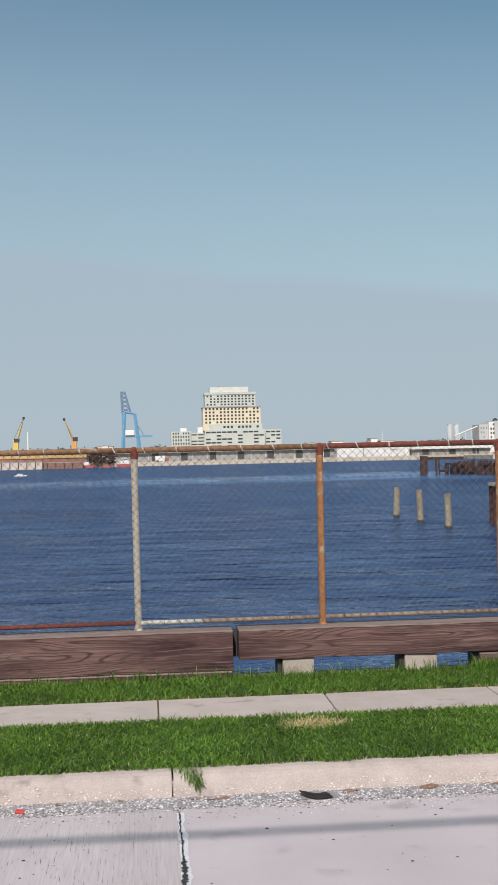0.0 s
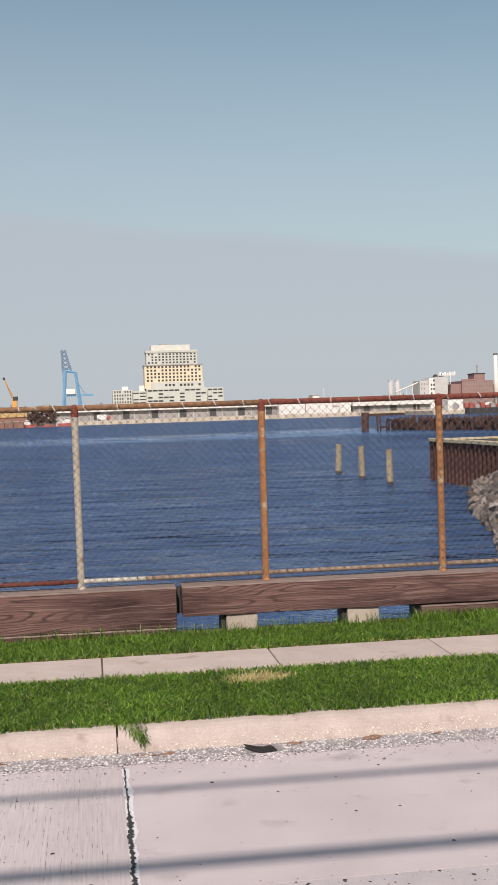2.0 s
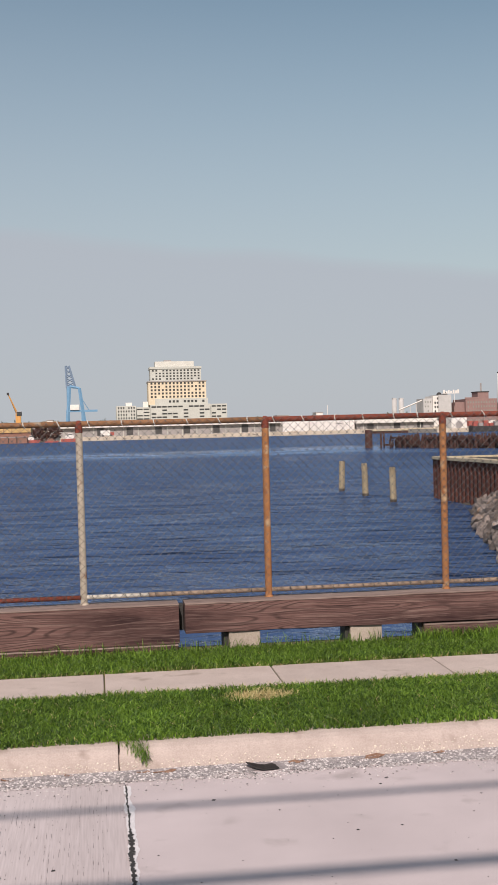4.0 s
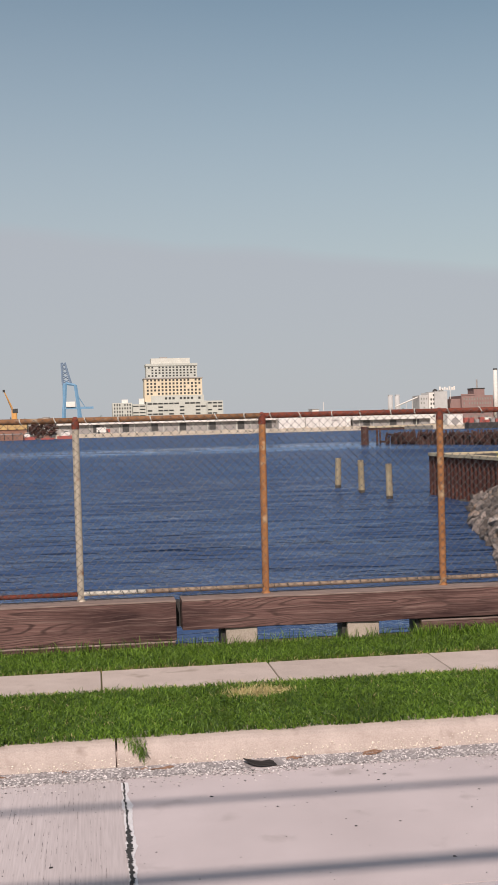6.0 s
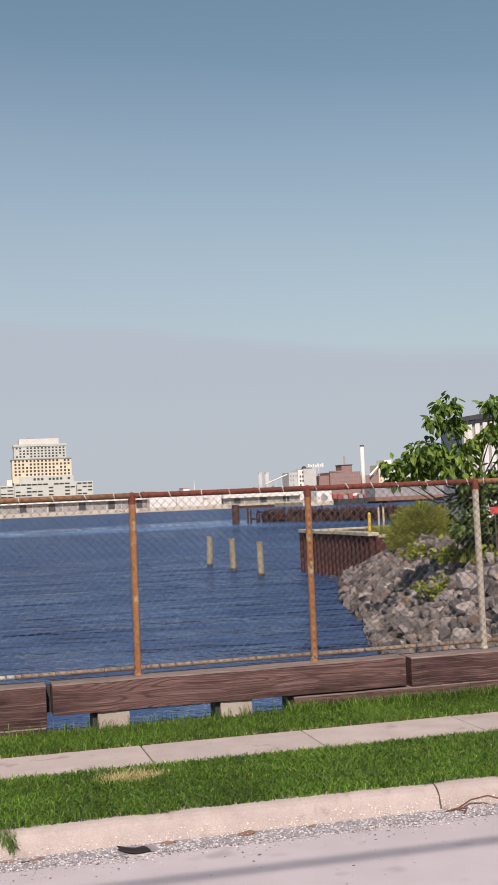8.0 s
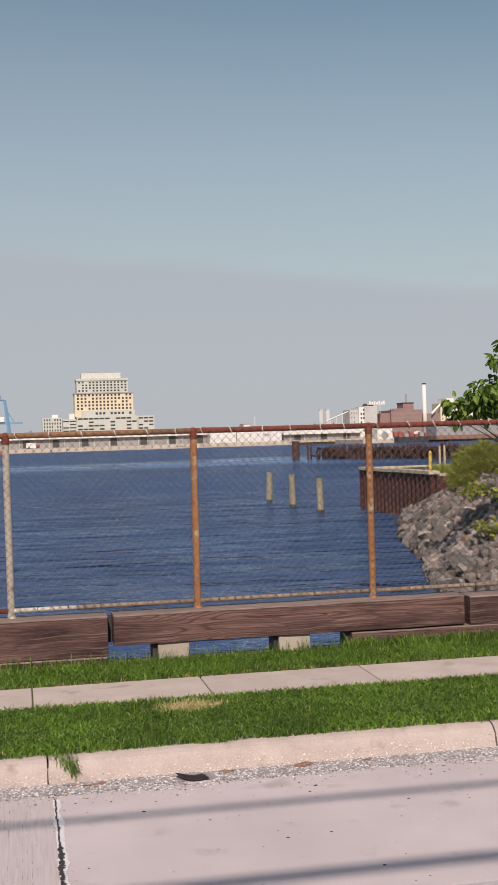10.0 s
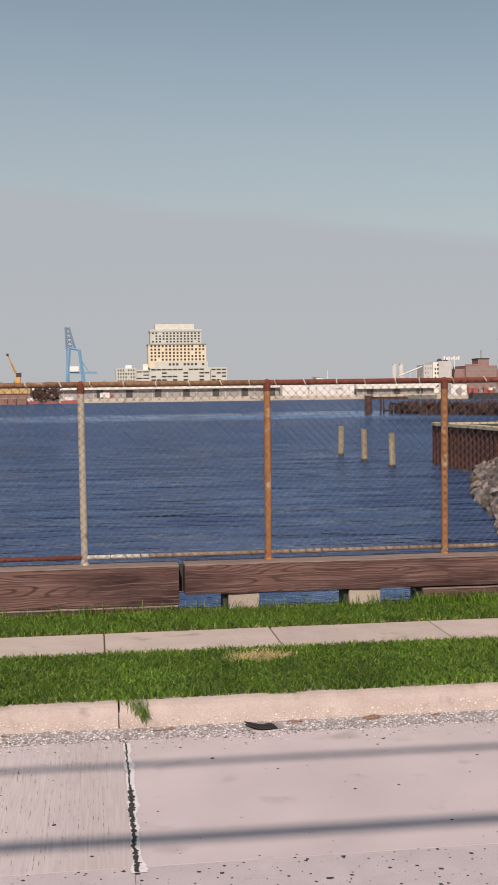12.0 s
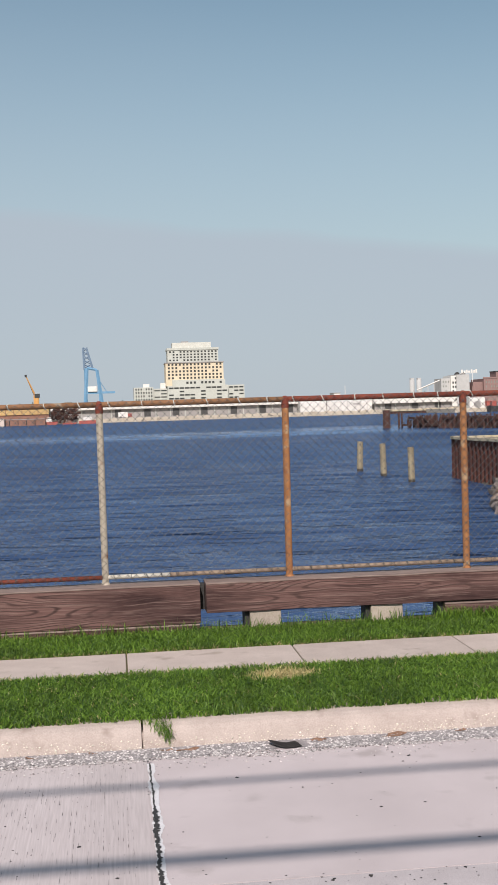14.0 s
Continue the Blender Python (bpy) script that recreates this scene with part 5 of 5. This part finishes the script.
quay_shed("quay_warehouse", -14.5, 75, 472, 3.65, 5.75, [2.5, 14.2, 25.7, 37.1, 49.1, 60.8, 72.0], "long low grey warehouse with white roof fascia")
quay_shed("quay_warehouse", 105, 137, 462, 2.65, 4.7, [110.5, 121.5, 131], "low grey warehouse with a white roof")
M_WHITESHED = surface("stained_white_shed", (0.55, 0.51, 0.48), (0.82, 0.79, 0.76), 0.25, 1.5, 0.85, 0.0)
ws = thing("white_shed", "blank stained white quayside shed", "shed", at=(80, 464, -0.6))
part("wall", boxed(75.2, 85.8, 465, 480, -0.6, 5.2), M_WHITESHED, ws)
part("roof", boxed(75.0, 86.0, 464.6, 480.4, 5.2, 5.5), M_GREYWALL, ws)
ws = thing("white_shed", "white sheet-clad shed with clipped corners", "shed", at=(94, 463, -0.6))
part("wall", extrude_x(bmesh.new(), [(464, -0.6), (464, 4.4), (466, 5.3), (480, 5.3), (480, -0.6)], 86, 104.4), M_WHITESHED, ws)
part("hatch", boxed(96.6, 99.4, 463.8, 464, 2.6, 3.1), M_GREYWALL, ws, "dark slot in the wall")
for k in range(6):
    part("seam", boxed(88.8 + 2.7 * k, 88.9 + 2.7 * k, 463.88, 464, -0.4, 4.3), M_GREYWALL, ws)

# rubble quay edge and things along it
M_FARSTONE = surface("far_quay_stones", (0.34, 0.27, 0.20), (0.64, 0.55, 0.44), 0.4, 3, 0.9, 0.0, spread=0.3, island=True)
V, Fc = [], []
r2 = random.Random(91)
for k in range(1500):
    x = r2.uniform(-16, 142)
    s = r2.uniform(0.25, 0.8)
    me = r2.choice(ROCKS)
    m = Matrix.LocRotScale((x, SHORE_Y - 1.0 + r2.uniform(0, 6), WATER_Z + 0.1 + r2.random() * 1.1), Euler((r2.uniform(0, 6), r2.uniform(0, 6), 0)), (s, s, s))
    k0 = len(V)
    V += [tuple(m @ v.co) for v in me.vertices]
    Fc += [tuple(k0 + i for i in p.vertices) for p in me.polygons]
stuff_from("quay_stones", V, Fc, M_FARSTONE, "tan stones along the far quay edge", "stones")
setting("far_quay", boxed(-120, 160, SHORE_Y - 1, SHORE_Y + 1, -4, 0.1), M_QUAYTAN, "low tan quay edge across the harbour", "quay")


def vehicle(x, y, material, label, long=5.2, high=1.9):
    t = thing("parked_truck", label, "truck", "trucks on the far quay", at=(x, y, 0.1))
    part("cargo_box", boxed(x - long / 2, x + long * 0.2, y - 1, y + 1, 0.55, 0.55 + high, bevel=0.08), material, t)
    part("cab", boxed(x + long * 0.22, x + long / 2, y - 0.95, y + 0.95, 0.5, 0.4 + high * 0.75, bevel=0.15), M_REDHULL, t)
    for wx in (-0.33, 0.3):
        part("wheel", tubed((x + wx * long, y - 1.02, 0.42), (x + wx * long, y - 0.75, 0.42), 0.42, None, 10), M_TAR, t)


vehicle(5.0, 452, M_PALEWALL, "small white truck parked on the far quay")
vehicle(140, 420, M_REDHULL, "red truck parked on the far quay")
vehicle(148, 424, M_PALEWALL, "white truck parked on the far quay")


def workboat(x, y, long, hull, house, label, high=1.0):
    t = thing("workboat", label, "boat", "boats along the far quay", at=(x, y, WATER_Z))
    bm = bmesh.new()
    prof = [(-0.5, 0.0), (0.36, 0.0), (0.5, 1.0), (-0.5, 0.85)]
    a = [bm.verts.new((x + px * long, y - 1.4, WATER_Z - 0.2 + pz * (high + 0.2))) for px, pz in prof]
    b = [bm.verts.new((x + px * long, y + 1.4, WATER_Z - 0.2 + pz * (high + 0.2))) for px, pz in prof]
    for k in range(4):
        bm.faces.new((a[k], a[(k + 1) % 4], b[(k + 1) % 4], b[k]))
    bm.faces.new(a[::-1])
    bm.faces.new(b)
    bmesh.ops.recalc_face_normals(bm, faces=bm.faces)
    part("hull", bm, hull, t)
    z = WATER_Z + high * 0.92
    part("deckhouse", boxed(x - long * 0.3, x + long * 0.12, y - 0.9, y + 0.9, z, z + high * 0.9, bevel=0.08), house, t)
    part("wheelhouse", boxed(x - long * 0.16, x + long * 0.06, y - 0.7, y + 0.7, z + high * 0.9, z + high * 1.5, bevel=0.06), house, t)
    part("window_band", boxed(x - long * 0.15, x + long * 0.05, y - 0.74, y - 0.7, z + high * 1.1, z + high * 1.35), M_PANE, t)


workboat(-22.3, 430, 6.2, M_REDHULL, M_PALEWALL, "small red workboat with a white cabin", 1.1)
workboat(-15.2, 430, 5.2, M_REDHULL, M_RUSTHULL, "low red workboat with a rusty deckhouse", 0.6)
workboat(-8.2, 430, 7.4, M_REDHULL, M_PALEWALL, "red and white workboat moored at quay", 1.3)
workboat(-27.3, 254, 2.6, M_PALEWALL, M_PALEWALL, "small white motorboat out on the water", 0.28)

# barges and mobile cranes
def barge(x0, x1, y, z1, hull, label, stripe=None):
    t = thing("barge", label, "barge", "moored barges", at=((x0 + x1) / 2, y, WATER_Z))
    part("hull", boxed(x0, x1, y, y + 9, WATER_Z - 0.5, z1, bevel=0.15), hull, t)
    part("deck_rail", boxed(x0, x1, y - 0.1, y + 0.1, z1, z1 + 0.25), stripe or M_GREYWALL, t)
    for k in range(int((x1 - x0) / 3)):
        part("fender", boxed(x0 + 1.2 + 3 * k, x0 + 1.5 + 3 * k, y - 0.25, y, WATER_Z + 0.2, z1 - 0.1), M_TAR, t)


barge(-75, -38.2, 425, 1.15, M_PINK, "pale faded barge moored at the far quay")
barge(-37.8, -23.8, 426, 0.75, M_RUSTHULL, "rusty red-brown barge moored at the far quay")
dock = thing("floating_dock", "long rust and tan floating dock", "dock", at=(-50, 434, WATER_Z))
part("hull", boxed(-80, -22.8, 433, 445, WATER_Z, 2.5), M_RUSTHULL, dock)
part("deck_side", boxed(-80, -22.8, 432.6, 445.4, 2.5, 4.4), surface("ochre_deck_paint", (0.40, 0.25, 0.09), (0.62, 0.43, 0.19), 0.4, 3, 0.8, 0.0), dock, "ochre upper deck side")
for k in range(20):
    part("panel_gap", boxed(-79 + 2.9 * k, -78.75 + 2.9 * k, 432.5, 432.6, 2.6, 4.3), M_RUSTHULL, dock)


def mobile_crane(x, y, z, tip, material, label):
    t = thing("mobile_crane", label, "crane", "harbour cranes", at=(x, y, z))
    part("undercarriage", boxed(x - 2.0, x + 2.0, y - 1.5, y + 1.5, z, z + 1.4, bevel=0.1), M_GREYWALL, t)
    part("turret", boxed(x - 1.0, x + 0.9, y - 1.2, y + 1.2, z + 1.4, z + 5.2, bevel=0.15), material, t)
    part("cab", boxed(x - 0.6, x + 1.3, y - 1.3, y - 0.2, z + 4.2, z + 5.8, bevel=0.1), M_PANE, t)
    bm = bmesh.new()
    a, b = Vector((x, y, z + 4.0)), Vector(tip)
    for o in ((-0.35, 0.3), (0.35, 0.3), (0, -0.4)):
        tube(bm, a + Vector((o[0], o[1], 0)), b + Vector((o[0] * 0.3, o[1] * 0.3, 0)), 0.14, 0.09, 6)
    for k in range(9):
        p, q2 = a.lerp(b, k / 9), a.lerp(b, (k + 1) / 9)
        f = 1 - 0.7 * k / 9
        tube(bm, p + Vector((-0.35 * f, 0.3 * f, 0)), q2 + Vector((0.35 * f, 0.3 * f, 0)), 0.06, 0.06, 4)
        tube(bm, p + Vector((0.35 * f, 0.3 * f, 0)), q2 + Vector((0, -0.4 * f, 0)), 0.06, 0.06, 4)
    part("lattice_boom", bm, material, t)
    part("sheave_head", boxed(tip[0] - 0.4, tip[0] + 0.4, tip[1] - 0.3, tip[1] + 0.3, tip[2] - 0.5, tip[2] + 0.4), M_TAR, t)
    part("hoist_cable", tubed(a + Vector((-0.9, 0, 1.2)), b, 0.05, None, 4), M_TAR, t)


mobile_crane(-48.7, 438, 4.4, (-45.8, 438, 17.6), M_YELLOW, "tall yellow harbour crane with a raised boom")
mobile_crane(-27.4, 438, 4.4, (-31.0, 438, 16.8), M_ORANGE, "orange harbour crane with a raised boom")
tagged(new("light_mast", mesh_of("light_mast", tubed((-50.7, 500, -0.6), (-50.7, 500, 14), 0.4, 0.3, 8), M_PALEWALL)), "white light mast on the far quay", "mast")

# heap of dark scrap between the dock and the warehouse
scrapheap = bmesh.new()
for k in range(260):
    x = r2.uniform(-22.4, -13.2)
    y, z = r2.uniform(447, 454), r2.uniform(-0.5, 4.6 - 0.05 * (x + 18) ** 2)
    dv = Vector((r2.gauss(0, 1), r2.gauss(0, 0.4), r2.gauss(0, 0.7))).normalized() * r2.uniform(0.8, 2.2)
    tube(scrapheap, (x, y, z), Vector((x, y, z)) + dv, r2.uniform(0.15, 0.4), r2.uniform(0.1, 0.3), 6)
part("scrap", scrapheap, M_DARKPILE, thing("scrap_heap", "heap of dark scrap metal on the quay", "scrap heap", at=(-17, 451, -0.6)))

# blue ship-to-shore gantry with its boom raised
G = 900.0
gantry = thing("gantry_crane", "blue ship-to-shore gantry crane with boom raised", "crane", at=(-14, G, -0.6))
for (xa, za), (xb, zb), w, mt in (((-20.5, -0.6), (-17.6, 37), 1.4, M_STEELBLUE), ((-19.0, 10), (-19.0, 37), 0.9, M_STEELBLUE), ((-5.8, -0.6), (-10.2, 35.5), 1.4, M_STEELBLUE),
                                   ((-8.2, -0.6), (-8.4, 22), 1.0, M_STEELBLUE), ((-17.6, 37), (-10.2, 35.5), 1.0, M_STEELBLUE)):
    part("leg", tubed((xa, G, za), (xb, G, zb), w * 1.25, w * 1.0, 6), mt, gantry)
part("main_girder", boxed(-20.6, 3.0, G - 1.2, G + 1.2, 17.4, 19.0), M_STEELBLUE, gantry)
part("sill_beam", boxed(-20.6, -5.6, G - 1, G + 1, 6.2, 7.6), M_STEELBLUE, gantry)
part("machine_house", boxed(-17.6, -10.7, G - 2.4, G + 2.4, 19.0, 23.0, bevel=0.2), M_PALEWALL, gantry, "white machine house")
boom = bmesh.new()
for xa, xb in ((-19.6, -20.2), (-13.2, -17.6)):
    tube(boom, (xa, G, 36), (xb, G, 52.6), 0.9, 0.75, 5)
for k in range(5):
    za = 37 + 3.2 * k
    tube(boom, (-19.8, G, za), (-14.2 - 0.7 * k, G, za + 3.0), 0.42, 0.42, 4)
    tube(boom, (-14.0 - 0.7 * k, G, za), (-19.9, G, za + 3.0), 0.42, 0.42, 4)
part("raised_boom", boom, M_PALEBLUE, gantry, "pale raised lattice boom")
part("stay", tubed((-10.2, G, 30.0), (-3.5, G, 19.0), 0.25, None, 4), M_STEELBLUE, gantry)

# refinery to the north: silos, conveyor, brick blocks, chimney
for x in (287.1, 293.9):
    s = thing("silo", "pale grey concrete storage silo", "silo", "pair of silos", at=(x, 1100, -0.6))
    part("shell", tubed((x, 1100, -0.6), (x, 1100, 25.6), 2.4, 2.4, 14), M_GREYPALE, s, "", True)
    part("head_house", boxed(x - 1.8, x + 1.8, 1098, 1102, 25.6, 27.0), M_GREYPALE, s)
cv = thing("conveyor", "inclined white conveyor gallery on trestles", "conveyor", at=(250, 910, -0.6))
part("gallery", tubed((240, 905, 13.0), (259.5, 905, 20.5), 0.55, None, 4), M_PALEWALL, cv)
for x in (244, 249, 254):
    part("trestle", tubed((x, 905, -0.6), (x, 905, 13 + (x - 240) * 0.38), 0.25, None, 4), M_PALEWALL, cv)
rf = thing("process_building", "white and grey refinery process building", "factory", at=(268, 900, -0.6))
part("low_block", boxed(258.5, 266.4, 900, 920, -0.6, 21.5), M_GREYPALE, rf)
part("mid_block", boxed(265.6, 270.8, 898, 920, -0.6, 23.4), M_PALEWALL, rf)
part("tower_block", boxed(270, 280.4, 897, 922, -0.6, 24.2), M_GREYPALE, rf, "grey tower block")
for x in (272.6, 277.4):
    bm = bmesh.new()
    bmesh.ops.create_uvsphere(bm, u_segments=12, v_segments=8, radius=2.2, matrix=Matrix.Translation((x, 904, 24.2)))
    part("dome", bm, M_TAR, rf, "black domed vent", True)
windows(rf, 266.5, 270.5, 3, 23, 898, 2, 6, (0.6, 0.5), M_PANE, 0.15, 11)
windows(rf, 259, 265.5, 3, 20.5, 900, 3, 5, (0.4, 0.4), M_DULLPANE, 0.2, 12)
sg = thing("roof_sign", "white skeletal rooftop sign seen from afar", "sign", at=(281, 900, 22))
for k, (x, w, h) in enumerate(((274.8, 1.3, 2.6), (276.8, 1.5, 1.8), (278.8, 1.2, 2.4), (280.6, 1.5, 1.7), (282.6, 1.4, 2.6), (284.6, 1.6, 2.0), (286.4, 1.4, 2.8))):
    part("sign_panel", boxed(x, x + w, 899.8, 900.0, 25.4, 25.4 + h), M_PALEWALL, sg)
part("sign_frame", boxed(274, 288, 900.0, 900.2, 25.0, 25.3), M_PALEWALL, sg)
part("sign_leg", boxed(283.6, 284.0, 900.0, 900.3, 15, 25.0), M_PALEWALL, sg)
bk = thing("brick_refinery", "stepped red brick refinery building", "factory", at=(305, 900, -0.6))
part("west_block", boxed(283.5, 292.0, 900, 925, -0.6, 18.0), M_BRICK, bk)
part("main_block", boxed(292.0, 317.8, 897, 930, -0.6, 20.4), M_BRICK, bk)
part("main_parapet", boxed(291.6, 303, 896.6, 897.6, 20.4, 21.6), M_BRICK, bk)
part("top_block", boxed(303.1, 312.0, 900, 915, 20.4, 26.0), M_BRICK, bk)
part("top_cornice", boxed(302.7, 312.4, 899.6, 915.4, 25.6, 26.3), M_TAR, bk)
part("east_block", boxed(318.0, 334.4, 900, 925, -0.6, 17.0), M_BRICK, bk)
part("flue", tubed((307.8, 906, 26), (307.8, 906, 33.2), 0.75, 0.65, 8), M_GREYWALL, bk, "thin steel flue")
windows(bk, 293, 317, 2, 19.5, 897, 11, 5, (0.4, 0.5), M_DULLPANE, 0.1, 13)
windows(bk, 319, 334, 2, 16, 900, 7, 4, (0.4, 0.5), M_DULLPANE, 0.1, 14)
ch = thing("chimney", "tall white industrial chimney with dark rim", "chimney", at=(320.5, 898, -0.6))
part("shaft", tubed((320.5, 898, -0.6), (320.5, 898, 40.4), 2.0, 1.55, 16), M_PALEWALL, ch, "", True)
part("rim", tubed((320.5, 898, 40.4), (320.5, 898, 41.4), 1.7, 1.7, 16), M_TAR, ch, "dark chimney rim")
pk = thing("packing_plant", "cream sugar-loaf shaped plant buildings with conveyor", "factory", at=(336, 900, -0.6))
part("block", boxed(334.6, 340, 900, 920, -0.6, 25.0), M_CREAM, pk)
part("block", boxed(340, 347, 902, 920, -0.6, 29.0), M_PALEWALL, pk)
part("annex", boxed(347, 380, 902, 920, -0.6, 21.0), M_PALEWALL, pk)
part("chute", tubed((326, 897, 16.5), (336, 899, 25.5), 1.0, None, 4), M_PALEWALL, pk)
windows(pk, 335, 346.5, 4, 24, 900, 4, 6, (0.4, 0.4), M_DULLPANE, 0.2, 15)

# nearer quay to the right of the ruined pier
nq = setting("timber_quay", boxed(105, 137, 436, 448, -2.0, 0.0), M_DARKPILE, "low weathered quay with a pale edge", "quay")
part("edge_beam", boxed(105, 137, 435.7, 436.1, -0.5, 0.2), M_CAP, nq, "pale yellowish edge beam")
setting("refinery_quay", boxed(119, 220, 398, 450, -3, 0.0), M_QUAYTAN, "grey quay below the refinery", "quay")
ar = thing("arched_shed", "white quayside shed with a dark arched door", "shed", at=(125.6, 400, 0))
part("wall", boxed(125.2, 130.8, 401, 414, 0.0, 3.7), M_PALEWALL, ar)
bm = bmesh.new()
bmesh.ops.create_cone(bm, cap_ends=True, segments=20, radius1=1.25, radius2=1.25, depth=0.3, matrix=Matrix.LocRotScale((128, 401, 1.28), Euler((math.pi / 2, 0, 0)), None))
part("arched_door", bm, M_GREYWALL, ar, "dark arched door")
gb2 = thing("grey_warehouse", "grey warehouse with a maroon base", "warehouse", at=(160, 384, 0))
part("wall", boxed(141.5, 200, 385, 396, 0.6, 4.3), M_GREYWALL, gb2)
part("base_band", boxed(141.4, 200, 384.8, 396, -0.7, 0.7), M_RUSTHULL, gb2, "maroon painted base")
lb = thing("lighter", "dark lighter loaded with red and white crates", "barge", at=(140, 396, WATER_Z))
part("hull", boxed(130.4, 149, 393, 398, WATER_Z - 0.5, 0.6), M_TAR, lb)
for k in range(9):
    h = r2.uniform(0.7, 1.9)
    part("crate", boxed(131 + 1.9 * k, 132.6 + 1.9 * k, 394, 396, 0.6, 0.6 + h), r2.choice((M_REDHULL, M_PALEWALL, M_RUSTHULL, M_GREYWALL)), lb)

# low roofs, tanks and trees on the skyline
for x, w, y, z, mt in ((-57, 9, 560, 7.2, M_PALEWALL), (-44, 11, 700, 8.6, M_PALEWALL), (-30, 9, 700, 9.2, M_CREAM), (-25, 3, 640, 9.0, M_PALEWALL), (95, 4.5, 700, 8.6, M_PALEWALL),
                       (110, 7, 700, 9.2, M_PALEWALL), (134, 4, 700, 10.4, M_PALEWALL), (140, 8, 700, 8.8, M_PALEWALL), (148, 12, 720, 8.6, M_GREENISH), (-8, 6, 700, 8.0, M_PALEWALL)):
    t = thing("low_building", "low pale flat-roofed building across the harbour", "building", "low skyline buildings", at=(x + w / 2, y, -0.6))
    part("wall", boxed(x, x + w, y, y + 12, -0.6, z - 0.3), mt, t)
    part("roof", boxed(x - 0.3, x + w + 0.3, y - 0.3, y + 12.3, z - 0.3, z), M_GREYWALL, t)
tagged(new("antenna_mast", mesh_of("antenna_mast", tubed((141, 700, -0.6), (141, 700, 14.5), 0.3, 0.15, 6), M_PALEWALL)), "thin white antenna mast on the skyline", "mast")
clumps = [(r2.uniform(-180, 420), r2.uniform(1150, 1300), r2.uniform(3, 9.5), r2.uniform(3, 5.5)) for _ in range(260)]
ob = leaves("far_woods", clumps, 7, 2.2, M_FARTREE, None, "dark green band of far trees", seed=51, droop=0.2)
tagged(ob, "dark green band of far trees", "woods", "", "stuff")
